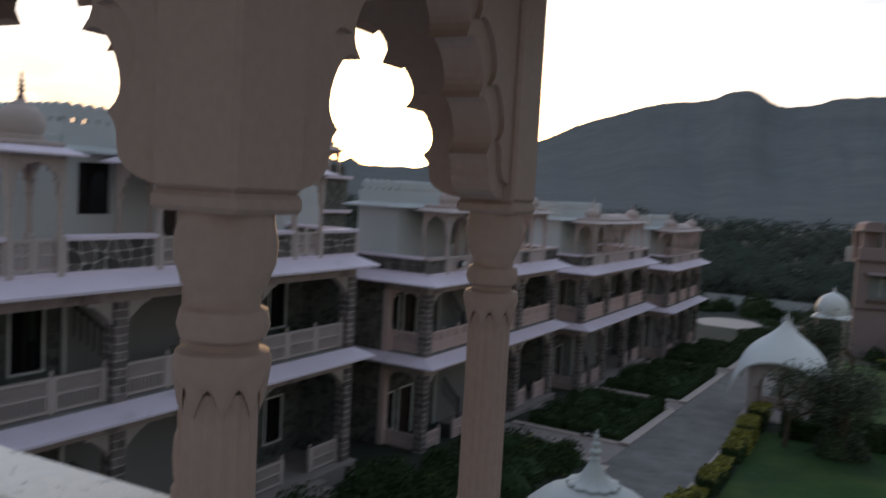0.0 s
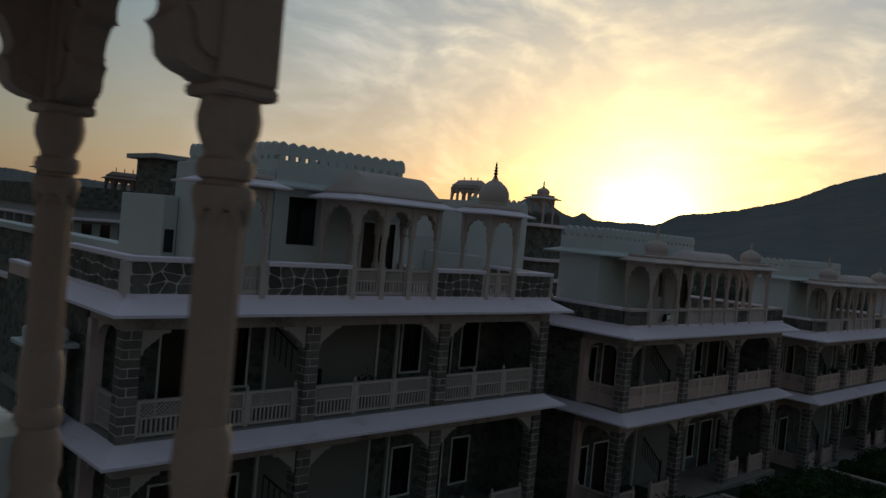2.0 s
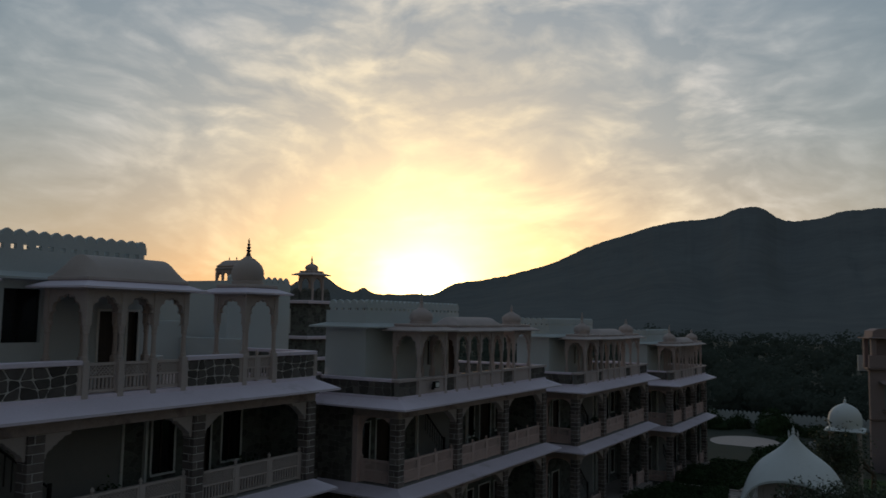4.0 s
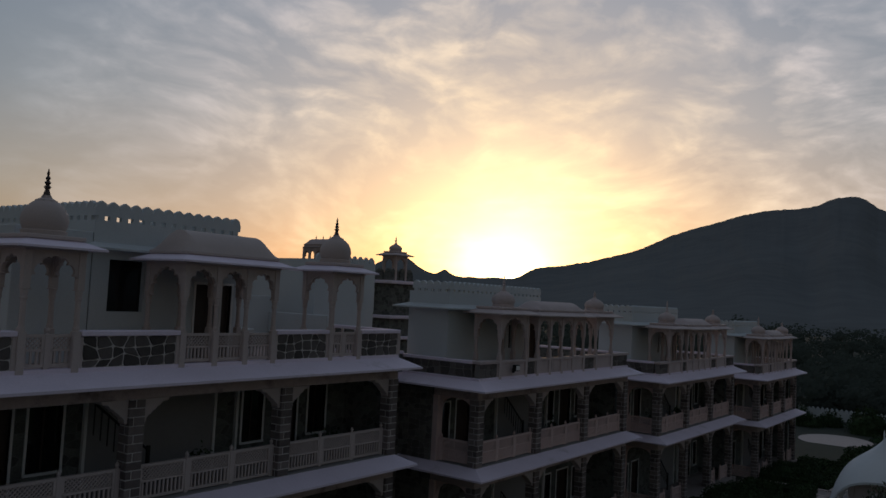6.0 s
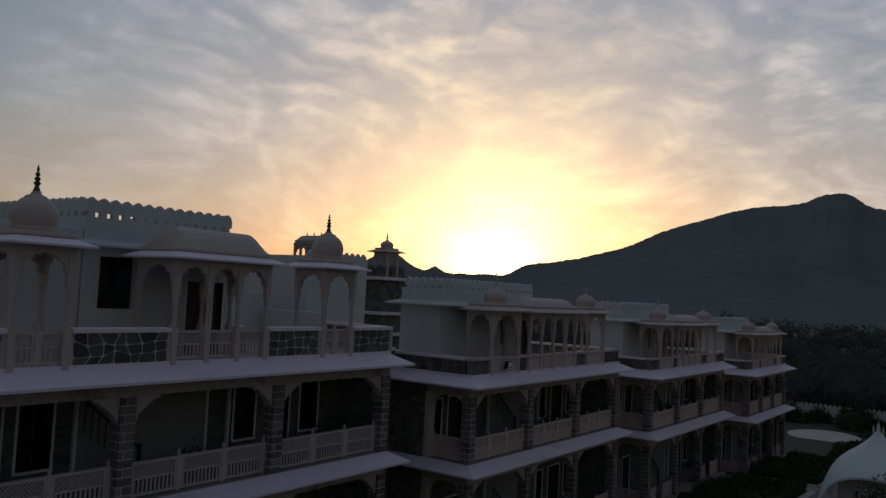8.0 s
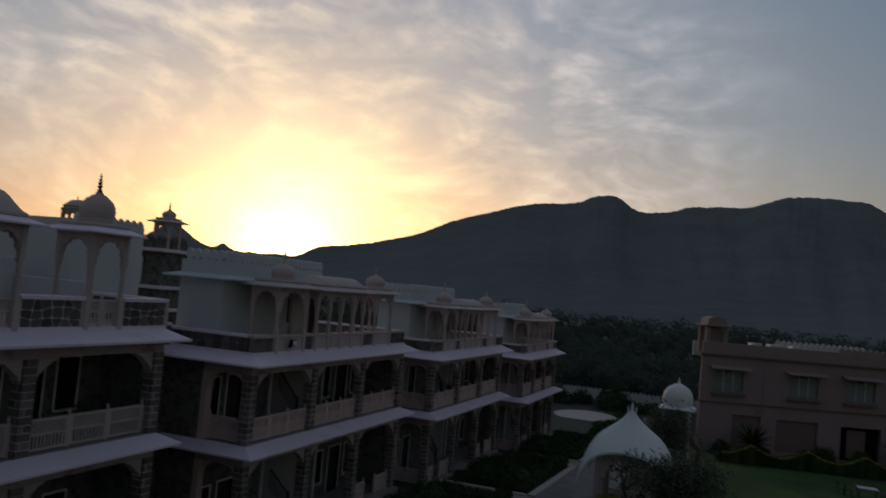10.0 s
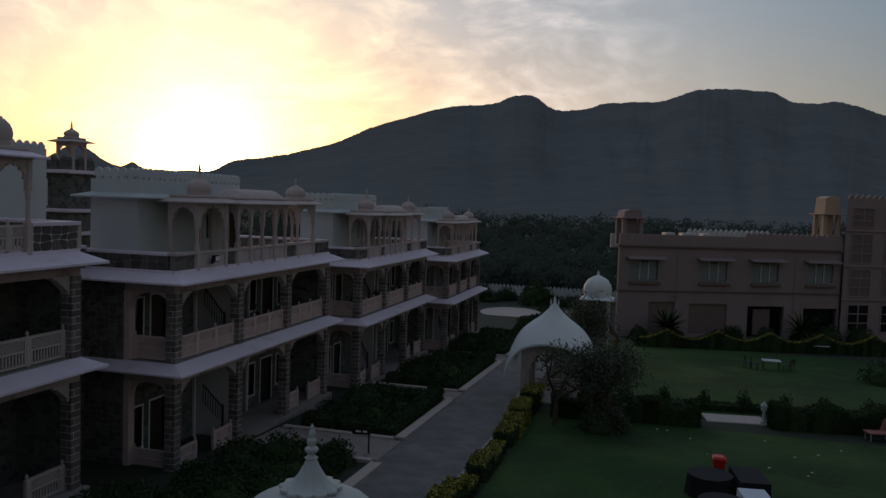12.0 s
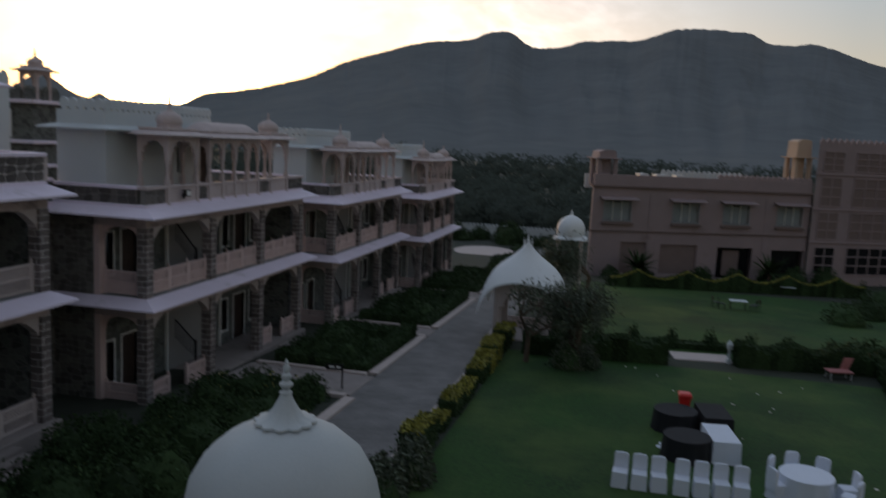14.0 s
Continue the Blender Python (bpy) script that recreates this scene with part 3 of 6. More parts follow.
def rail_panel(parent, m, w, h, mat, name="rail_panel"):
    """A pierced panel of parent: its frame, its lattice and its bars."""
    key = (w, h, mat)
    if key not in PANELS:
        bars = rail_bars(w, h, mat == "pink")
        if mat == "pink":
            one = Shape()
            for q in bars:
                one.add(q.v, q.f)
            bars = [one]
        PANELS[key] = (rail_frame(w, h).mesh("rail_panel", M[mat]), rail_lattice(w, h).mesh("lattice", M[mat]), [q.mesh("baluster", M[mat]) for q in bars])
    frame_mesh, lattice, bars = PANELS[key]
    ob = part(name, frame_mesh, "", parent)
    ob.matrix_local = m
    tagged(part("lattice", lattice, "", ob), kind="stuff")
    for q in bars:
        b = part("baluster", q, "", ob)
        if mat == "pink":
            tagged(b, kind="stuff")
    return ob


def balustrade(parent, p, q, z, h, n, skip=(), mat="cream"):
    """Posts with knobs and pierced panels from p to q in plan, all parts of parent."""
    p, q = Vector((*p, 0)), Vector((*q, 0))
    run = (q - p).length
    w = round(run / n - 0.13, 2)
    ang = math.degrees(math.atan2(q.y - p.y, q.x - p.x)) - 90
    h0 = (h, mat)
    if h0 not in POSTS:
        s = Shape().box(-0.065, 0.065, -0.065, 0.065, 0, h + 0.04, 0.012)
        s.lathe([(0.05, h + 0.04), (0.035, h + 0.07), (0.055, h + 0.11), (0.05, h + 0.15), (0.02, h + 0.19), (0.004, h + 0.22)], 8)
        POSTS[h0] = s.mesh("rail_post", M[mat])
    for i in range(n + 1):
        ob = part("rail_post", POSTS[h0], "", parent)
        ob.matrix_local = pose(*(p + (q - p) * i / n).to_2d(), z)
    for i in range(n):
        if i not in skip:
            a = p + (q - p) * ((i * run / n + 0.065) / run)
            rail_panel(parent, pose(a.x, a.y, z + 0.04, 0, 0, ang), w, h, mat)


def wall_run(s, x0, x1, y0, y1, z0, z1, holes):
    """A wall along y as one body, with rectangular openings (ya, yb, za, zb) cut through it."""
    ys = sorted({y0, y1, *(q for h in holes for q in h[:2])})
    zs = sorted({z0, z1, *(q for h in holes for q in h[2:4])})
    solid = lambda i, j: 0 <= i < len(ys) - 1 and 0 <= j < len(zs) - 1 and not any(
        h[0] <= (ys[i] + ys[i + 1]) / 2 <= h[1] and h[2] <= (zs[j] + zs[j + 1]) / 2 <= h[3] for h in holes)
    idx, pts, faces = {}, [], []

    def at(i, j, k):
        if (i, j, k) not in idx:
            idx[i, j, k] = len(pts)
            pts.append(((x0, x1)[k], ys[i], zs[j]))
        return idx[i, j, k]
    for i in range(len(ys) - 1):
        for j in range(len(zs) - 1):
            if not solid(i, j):
                continue
            faces.append((at(i, j, 1), at(i + 1, j, 1), at(i + 1, j + 1, 1), at(i, j + 1, 1)))
            faces.append((at(i, j, 0), at(i, j + 1, 0), at(i + 1, j + 1, 0), at(i + 1, j, 0)))
            for di, dj, p, q in ((-1, 0, (i, j + 1), (i, j)), (1, 0, (i + 1, j), (i + 1, j + 1)), (0, -1, (i, j), (i + 1, j)), (0, 1, (i + 1, j + 1), (i, j + 1))):
                if not solid(i + di, j + dj):
                    faces.append((at(*p, 1), at(*p, 0), at(*q, 0), at(*q, 1)))
    s.add(pts, faces)


def window(parent, x, a, b, c, d, kind="window", depth=0.12):
    """A window or door in an opening of a wall whose outer face is at x."""
    t = 0.07
    s = Shape()
    s.box(x - depth, x + 0.025, a - t, a, c - t, d + t, 0.008).box(x - depth, x + 0.025, b, b + t, c - t, d + t, 0.008)
    s.box(x - depth, x + 0.03, a, b, d, d + t, 0.008).box(x - depth, x + 0.05, a - t, b + t, c - t, c, 0.008)
    fr = part("door_frame" if kind == "door" else "window_frame", s, "trim", parent)
    if kind == "door":
        g = Shape().box(x - depth - 0.05, x - depth, a, b, c, d, 0.01)
        for u in (0, 1):
            for v in (0, 1):
                w, hgt = (b - a) / 2, (d - c) / 2
                g.box(x - depth, x - depth + 0.015, a + u * w + 0.08, a + (u + 1) * w - 0.06, c + v * hgt + 0.1, c + (v + 1) * hgt - 0.08, 0.006)
        part("door_leaf", g, "door", fr)
    else:
        part("pane", Shape().box(x - depth - 0.02, x - depth, a, b, c, d), "pane", fr)
        m = (a + b) / 2
        part("mullion", Shape().box(x - depth, x - depth + 0.03, m - 0.02, m + 0.02, c, d), "door", fr)


def stone_pillar(root, y, z0, z1, single, x=-PW, name="pillar"):
    """A pillar of coursed stone blocks with pale joints."""
    core = part(name, Shape().box(x + 0.012, x + PW - 0.012, y + 0.012, y + PW - 0.012, z0, z1), "mortar", root, "square stone pillar with pale joints")
    joined = Shape()
    n = round((z1 - z0) / 0.225)
    h = (z1 - z0) / n
    for i in range(n):
        a, b = z0 + i * h + 0.010, z0 + (i + 1) * h - 0.010
        cut = PW * (0.36 if i % 2 else 0.62) + RNG.uniform(-0.03, 0.03)
        for u, v in ((0, cut - 0.010), (cut + 0.010, PW)):
            e = [RNG.uniform(-0.007, 0.007) for _ in range(4)]
            s = Shape()
            if i % 2:
                s.box(x + e[0], x + PW + e[1], y + u + e[2] * 0.4, y + v + e[3] * 0.4, a, b, 0.012)
            else:
                s.box(x + u + e[0], x + v + e[1], y + e[2], y + PW + e[3], a, b, 0.012)
            if single:
                part("stone", s, "stone", core)
            else:
                joined.add(s.v, s.f)
    if not single:
        tagged(part("ashlar", joined, "stone", core), kind="stuff")


def bracket(root, y, z, sg, x0=-0.36, x1=-0.08):
    """A scalloped corbel beside a pillar's head."""
    pts = [(0, 0), (0, -0.62), (0.05, -0.64), (0.09, -0.58)]
    for k in range(4):
        a0 = 0.13 + k * 0.13
        for t in range(5):
            q = t / 4
            pts.append((a0 - 0.06 + 0.14 * q, -0.56 + 0.42 * ((k + q) / 4) ** 0.9 + 0.035 * math.sin(math.pi * q)))
    pts += [(0.70, -0.12), (0.72, 0)]
    part("bracket", Shape().prism([(y + sg * p[0], z + p[1]) for p in pts], "x", x0, x1), "cream", root)


def eave(root, z, rise, L, of, ol, orr, back=-3.9, name="eave"):
    """A sloping stone eave round the front and both ends."""
    s = Shape()
    o = [(back, -ol), (of, -ol), (of, L + orr), (back, L + orr)]
    i = [(back, 0.02), (-0.05, 0.02), (-0.05, L - 0.02), (back, L - 0.02)]
    t = 0.07
    pts = [(*p, z) for p in o] + [(*p, z + rise) for p in i] + [(*p, z - t) for p in o] + [(*p, z + rise - t - 0.04) for p in i]
    faces = []
    for k in range(3):
        faces += [(k, k + 1, 4 + k + 1, 4 + k), (8 + k, 12 + k, 12 + k + 1, 8 + k + 1), (k, 8 + k, 8 + k + 1, k + 1)]
    faces += [(0, 4, 12, 8), (3, 11, 15, 7)]
    s.add(pts, faces)
    part(name, s, "eave", root, "pale sloping stone eave")
    # cornice lip below the slope
    part("cornice", Shape().box(-0.02, 0.16, -0.12, L + 0.12, z - 0.13, z + 0.02, 0.02).box(back, -0.02, -0.16, -0.02, z - 0.13, z + 0.02, 0.02), "pink", root)


def crazy_panel(root, y0, y1, z0, z1, single, x=-0.1, axis="y", cell=0.36, mat="rubble", bed_mat="mortar"):
    """Irregular dark stones bedded in pale mortar, as a parapet panel."""
    def tr(a, z, k):
        return (k, a, z) if axis == "y" else (a, k, z)
    s = Shape()
    if axis == "y":
        s.box(x - 0.22, x, y0, y1, z0, z1)
    else:
        s.box(y0, y1, x, x + 0.22, z0, z1)
    bed = part("mortar_bed", s, bed_mat, root)
    W, H = y1 - y0, z1 - z0
    nu, nv = max(2, round(W / cell)), max(2, round(H / (cell * 0.75)))
    g = {}
    for i in range(nu + 1):
        for j in range(nv + 1):
            du = 0 if i in (0, nu) else RNG.uniform(-0.36, 0.36)
            dv = 0 if j in (0, nv) else RNG.uniform(-0.36, 0.36)
            g[i, j] = (y0 + W * (i + du) / nu, z0 + H * (j + dv) / nv)
    joined = Shape()
    sg = 1 if axis == "y" else -1
    for i in range(nu):
        for j in range(nv):
            cor = [g[i, j], g[i + 1, j], g[i + 1, j + 1], g[i, j + 1]]
            cx, cz = sum(p[0] for p in cor) / 4, sum(p[1] for p in cor) / 4
            ring = []
            for k in range(4):
                p, q = cor[k], cor[(k + 1) % 4]
                ring.append((p[0] * 0.92 + q[0] * 0.08, p[1] * 0.92 + q[1] * 0.08))
                ring.append((p[0] * 0.28 + q[0] * 0.72, p[1] * 0.28 + q[1] * 0.72))
            f = RNG.uniform(0.95, 1.0)
            low = [(cx + (p[0] - cx) * f, cz + (p[1] - cz) * f) for p in ring]
            top = [(cx + (p[0] - cx) * f * 0.86, cz + (p[1] - cz) * f * 0.86) for p in ring]
            d = RNG.uniform(0.012, 0.03)
            st = Shape().add([tr(*p, x - 0.01 * sg) for p in low] + [tr(*p, x + d * sg) for p in top],
                             [(k, (k + 1) % 8, 8 + (k + 1) % 8, 8 + k) for k in range(8)] + [tuple(range(8, 16))])
            if single:
                part("stone", st, mat, bed)
            else:
                joined.add(st.v, st.f)
    if not single:
        tagged(part("rubble", joined, mat, bed), kind="stuff")


KPOST = {}


def kiosk(m, sx, sy, nx, ny, ze, roof, top, fin, label, mat="cream", over=0.42):
    """A pillared rooftop pavilion with cusped arches. roof: dome or vault; top and fin are the heights of the roof and of the finial."""
    root = thing("rooftop_kiosk", m, label, "kiosk", "rooftop kiosks")
    zc = ze - 0.98
    key = (round(zc, 2), mat)
    if key not in KPOST:
        r = 0.066
        s = Shape().box(-0.09, 0.09, -0.09, 0.09, 0, 0.95, 0.015)
        s.lathe([(r * 1.2, 0.95), (r * 1.25, 1.02), (r, 1.07), (r * 0.95, zc - 0.25), (r * 1.25, zc - 0.2), (r * 1.1, zc - 0.14), (r * 1.35, zc - 0.05), (r * 1.3, zc)], 10)
        s.box(-0.085, 0.085, -0.085, 0.085, zc, ze - 0.1, 0.01)
        KPOST[key] = s.mesh("kiosk_pillar", M[mat])
    xs = [-sx / 2 + sx * i / nx for i in range(nx + 1)]
    ys = [-sy / 2 + sy * i / ny for i in range(ny + 1)]
    for i, x in enumerate(xs):
        for j, y in enumerate(ys):
            if i in (0, nx) or j in (0, ny):
                ob = part("pillar", KPOST[key], "", root)
                ob.matrix_local = pose(x, y, 0)
    bx, by = sx / nx, sy / ny
    pa = arch_panel(by - 0.16, zc, ze - 0.1, by * 0.42, 0.80, 0.10, cusp=0.10).mesh("arch_panel", M[mat])
    pb = arch_panel(bx - 0.16, zc, ze - 0.1, bx * 0.42, 0.80, 0.10, cusp=0.10, axis="x").mesh("arch_panel", M[mat])
    for x in (-sx / 2, sx / 2):
        for j in range(ny):
            part("arch_panel", pa, "", root).matrix_local = pose(x, ys[j] + by / 2, 0)
    for y in (-sy / 2, sy / 2):
        for i in range(nx):
            part("arch_panel", pb, "", root).matrix_local = pose(xs[i] + bx / 2, y, 0)
    a, b = sx / 2, sy / 2
    s = Shape()
    rise, t = 0.16, 0.05
    o = [(-a - over, -b - over), (a + over, -b - over), (a + over, b + over), (-a - over, b + over)]
    n = [(-a, -b), (a, -b), (a, b), (-a, b)]
    s.add([(*p, ze) for p in o] + [(*p, ze + rise) for p in n] + [(*p, ze - t) for p in o] + [(*p, ze - t + 0.06) for p in n],
          [(k, (k + 1) % 4, 4 + (k + 1) % 4, 4 + k) for k in range(4)] + [(8 + k, 12 + k, 12 + (k + 1) % 4, 8 + (k + 1) % 4) for k in range(4)]
          + [(k, 8 + k, 8 + (k + 1) % 4, (k + 1) % 4) for k in range(4)] + [(4, 5, 6, 7), (12, 15, 14, 13)])
    part("eave", s, "eave" if mat == "cream" else mat, root)
    part("lintel", Shape().box(-a - 0.1, a + 0.1, -b - 0.1, b + 0.1, ze - 0.1, ze + 0.02).box(-a - 0.06, a + 0.06, -b - 0.06, b + 0.06, ze + rise, ze + rise + 0.1, 0.02), mat, root)
    z0 = ze + rise + 0.1
    if roof == "dome":
        r = min(a, b) * 0.86
        h = top - z0
        part("dome", Shape().lathe([(r * 0.95, z0), (r * 0.97, z0 + h * 0.12), (r * 0.88, z0 + h * 0.15), (r * 0.97, z0 + h * 0.28), (r, z0 + h * 0.42), (r * 0.95, z0 + h * 0.58), (r * 0.82, z0 + h * 0.74),
                                    (r * 0.58, z0 + h * 0.88), (r * 0.32, z0 + h * 0.96), (r * 0.12, top)], 28), mat, root, smooth=True)
        k = fin - top
        part("petal_collar", Shape().lathe([(r * 0.50, top - h * 0.10), (r * 0.46, top - h * 0.05), (r * 0.24, top + 0.01), (0.10, top + k * 0.10)], 20, flute=0.06), mat, root)
        part("finial", Shape().lathe([(0.13, top - 0.04), (0.12, top), (0.075, top + k * 0.16), (0.045, top + k * 0.3), (0.085, top + k * 0.38), (0.04, top + k * 0.45), (0.075, top + k * 0.53), (0.03, top + k * 0.6),
                                      (0.06, top + k * 0.68), (0.022, top + k * 0.76), (0.035, top + k * 0.83), (0.006, fin)], 10), "finial" if mat == "cream" else mat, root, smooth=True)
    else:
        s = Shape()
        nu, nv = 14, 40
        for i in range(nu + 1):
            for j in range(nv + 1):
                u, v = 2 * i / nu - 1, 2 * j / nv - 1
                k = max(0.0, 1 - abs(u) ** 1.9) ** 0.8 * min(1.0, (1 - abs(v)) / 0.20) ** 0.7
                s.v.append((u * (a + 0.05), v * (b + 0.05), z0 - 0.02 + (top - z0) * k))
        s.f = [(i * (nv + 1) + j, (i + 1) * (nv + 1) + j, (i + 1) * (nv + 1) + j + 1, i * (nv + 1) + j + 1) for i in range(nu) for j in range(nv)]
        part("vault", s, mat, root, smooth=True)
        for y in (-b * 0.6, 0, b * 0.6):
            if fin > top:
                part("finial", Shape().lathe([(0.06, top - 0.06), (0.03, top + 0.03), (0.05, top + 0.08), (0.006, fin)], 8, 0, y), "finial", root)
    return root


def roof_room(root, x0, x1, y0, y1, ze, zt, holes, over=0.5):
    """The plain white stair room on the roof: walls, eave and a pierced, crested parapet."""
    s = Shape()
    wall_run(s, x1 - 0.2, x1, y0, y1, ROOF, ze + 0.2, [h[:4] for h in holes])
    part("room_wall", s, "plaster", root, "plain white plastered roof room")
    for w in (Shape().box(x0, x1 - 0.2, y0, y0 + 0.2, ROOF, ze + 0.2), Shape().box(x0, x1 - 0.2, y1 - 0.2, y1, ROOF, ze + 0.2), Shape().box(x0, x0 + 0.2, y0 + 0.2, y1 - 0.2, ROOF, ze + 0.2)):
        part("room_wall", w, "plaster", root)
    part("room_roof", Shape().box(x0 + 0.02, x1 - 0.02, y0 + 0.02, y1 - 0.02, ze + 0.2, ze + 0.3), "plaster", root)
    o, t = over, 0.06
    e = Shape()
    O = [(x0 - o, y0 - o), (x1 + o, y0 - o), (x1 + o, y1 + o), (x0 - o, y1 + o)]
    I = [(x0, y0), (x1, y0), (x1, y1), (x0, y1)]
    e.add([(*p, ze) for p in O] + [(*p, ze + 0.14) for p in I] + [(*p, ze - t) for p in O] + [(*p, ze) for p in I],
          [(k, (k + 1) % 4, 4 + (k + 1) % 4, 4 + k) for k in range(4)] + [(8 + k, 12 + k, 12 + (k + 1) % 4, 8 + (k + 1) % 4) for k in range(4)] + [(k, 8 + k, 8 + (k + 1) % 4, (k + 1) % 4) for k in range(4)])
    part("room_eave", e, "plaster", root)
    p = Shape()
    zb = ze + 0.2
    h = zt - zb
    runs = [("y", x1 - 0.14, y0, y1), ("y", x0, y0, y1), ("x", y0, x0 + 0.14, x1 - 0.14), ("x", y1 - 0.14, x0 + 0.14, x1 - 0.14)]
    for ax, k, a, b in runs:
        def bx(u0, u1, z0, z1, c=0.0):
            (p.box(k, k + 0.14, u0, u1, z0, z1, c) if ax == "y" else p.box(u0, u1, k, k + 0.14, z0, z1, c))
        bx(a, b, zb, zb + h * 0.50)
        if ax == "y" and k == x0:
            continue
        bx(a, b, zb + h * 0.62, zb + h * 0.82)
        n = max(3, int((b - a) / 0.34))
        w = (b - a) / n
        for i in range(n):
            u = a + w * i
            bx(u + 0.08, u + w - 0.08, zb + h * 0.50, zb + h * 0.62)
            pts = [(u + 0.02, zb + h * 0.82), (u + w - 0.02, zb + h * 0.82), (u + w * 0.86, zb + h * 0.93), (u + w / 2, zt), (u + w * 0.14, zb + h * 0.93)]
            p.prism(pts, "x" if ax == "y" else "y", k, k + 0.14)
    part("crested_parapet", p, "plaster", root)
    for h4 in holes:
        a, b, c, d = h4[:4]
        if h4[4] == "dark":
            # black sheet in the open window, painting the shade of the room
            part("window", Shape().box(x1 - 0.2, x1 - 0.14, a, b, c, d), "pane", root, "unglazed window opening closed by a dark sheet for the shade inside")
        else:
            window(root, x1, a, b, c, d, h4[4])


def hotel_block(x0, y0, dz, L, pt, single, openings, kiosks, label, of=0.74, ol=0.72, orr=0.36, rail="cream"):
    root = thing("hotel_block", pose(x0, y0, dz), label, "building", "hotel wing blocks")
    G = -0.5
    step = (L - PW) / 3
    py = [i * step for i in range(4)]
    part("plinth", Shape().box(-9, 0.22, -0.25, L + 0.2, -3.2, G, 0.02), "sidepave", root, "low worn stone plinth")
    # two storeys: rear wall, ends, slabs, beams
    for z0, z1, fl in ((G, 3.35, 0), (F1, 6.70, 1)):
        s = Shape()
        holes = [(a, b, z0 + c, z0 + d) for f, a, b, c, d, k in openings if f == fl]
        wall_run(s, -2.45, -2.2, 0.3, L - 0.3, z0, z1, holes)
        part("veranda_wall", s, "wallstone", root, "greenish grey stone veranda wall")
        for sh in (Shape().box(-9, -2.2, 0, 0.3, z0, z1), Shape().box(-9, -0.60, L - 0.3, L, z0, z1), Shape().box(-9, -8.75, 0.3, L - 0.3, z0, z1)):
            part("end_wall", sh, "wallstone", root, "rough dark stone end wall")
        if single:
            crazy_panel(root, -6.5, -2.25, z0, z1, False, -0.005, "x", 0.29, "endstone", "greymortar")
        for f, a, b, c, d, k in openings:
            if f == fl:
                window(root, -2.2, a, b, z0 + c, z0 + d, k)
        part("ceiling_beam", Shape().box(-0.44, -0.03, 0, L, z1 - 0.40, z1, 0.015).box(-2.2, -0.44, 0.03, 0.45, z1 - 0.40, z1, 0.015), "beam", root, "stained pale beam under the eave")
        for y in py:
            stone_pillar(root, y, z0, z1 - 0.40, single)
            if y > 0.1:
                bracket(root, y, z1 - 0.36, -1)
            if y < L - 1:
                bracket(root, y + PW, z1 - 0.36, 1)
        part("half_pillar", Shape().box(-2.2, -1.95, 0.0, 0.35, z0, z1 - 0.4, 0.01), "pink", root)
        # cusped head of the side arch
        pa = arch_panel(1.52, z1 - 0.98, z1 - 0.38, 0.75, 0.5, 0.2, lobes=1, cusp=0.0, axis="x", step=28)
        part("side_arch", pa.move(pose(-1.193, 0.25, 0)), "pink", root)
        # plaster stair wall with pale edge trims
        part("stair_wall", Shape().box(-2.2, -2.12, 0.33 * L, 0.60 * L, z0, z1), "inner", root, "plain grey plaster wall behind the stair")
        for k in (0.33 * L, 0.60 * L, 0.655 * L):
            part("corner_trim", Shape().box(-2.2, -2.08, k - 0.04, k + 0.04, z0, z1 - 0.4), "trim", root)
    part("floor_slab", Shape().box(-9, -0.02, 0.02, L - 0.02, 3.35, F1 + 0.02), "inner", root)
    part("roof_slab", Shape().box(-9, -0.02, 0.02, L - 0.02, 6.70, ROOF), "pink", root)
    eave(root, 3.45, 0.26, L, of, ol, orr)
    eave(root, 6.75, 0.28, L, of, ol, orr)
    # front steps down from each bay
    for i in range(3):
        c = py[i] + PW + (step - PW) / 2
        for k in range(3):
            part("step", Shape().box(0.2, 0.55 + 0.32 * k, c - 0.75, c + 0.75, -3.0, G - 0.16 * (k + 1) + 0.04, 0.015), "sidepave", root)
    # railings
    for i in range(3):
        a, b = py[i] + PW + 0.06, py[i + 1] - 0.06
        balustrade(root, (-0.28, a), (-0.28, b), F1 + 0.02, 0.86, 3, mat=rail)
        if i != 1:
            balustrade(root, (-0.28, a), (-0.28, b), G, 0.80, 3, skip=(1,), mat=rail)
    balustrade(root, (-1.9, 0.28), (-PW - 0.05, 0.28), F1 + 0.02, 0.86, 1, mat=rail)
    balustrade(root, (-1.9, 0.28), (-PW - 0.05, 0.28), G, 0.80, 1, mat=rail)
    # stair rail in the first bay
    for z0 in (G, F1):
        s = Shape()
        y = 0.33 * L
        bars = []
        for k in range(9):
            u = k / 8
            bars.append(Shape().bar((-1.7, y + u * 1.6, z0 + 1.5 - u * 1.3), (-1.7, y + u * 1.6, z0 + 2.3 - u * 1.35), 0.018, 5))
        s.bar((-1.7, y, z0 + 2.3), (-1.7, y + 1.6, z0 + 0.95), 0.035, 6)
        s.box(-1.74, -1.66, y + 1.58, y + 1.68, z0, z0 + 1.05, 0.01)
        sr = part("stair_rail", s, "iron", root, "dark sloping stair rail")
        for q in bars:
            part("baluster", q, "iron", sr)
    bed = "mortar" if rail == "cream" else "greymortar"
    # parapet: stone panels, with pierced panels in front of the kiosks
    z0, z1 = ROOF + 0.10, pt - 0.12
    part("parapet_base", Shape().box(-0.36, -0.05, 0, L, ROOF, z0, 0.01).box(-9, -0.36, 0.0, 0.3, ROOF, z0, 0.01).box(-9, -0.36, L - 0.3, L, ROOF, z0, 0.01), "eave", root)
    segs, y = [], 0.0
    for (a, b) in sorted((k[0], k[1]) for k in kiosks):
        segs.append((y, a, 1))
        segs.append((a, b, 0))
        y = b
    segs.append((y, L, 1))
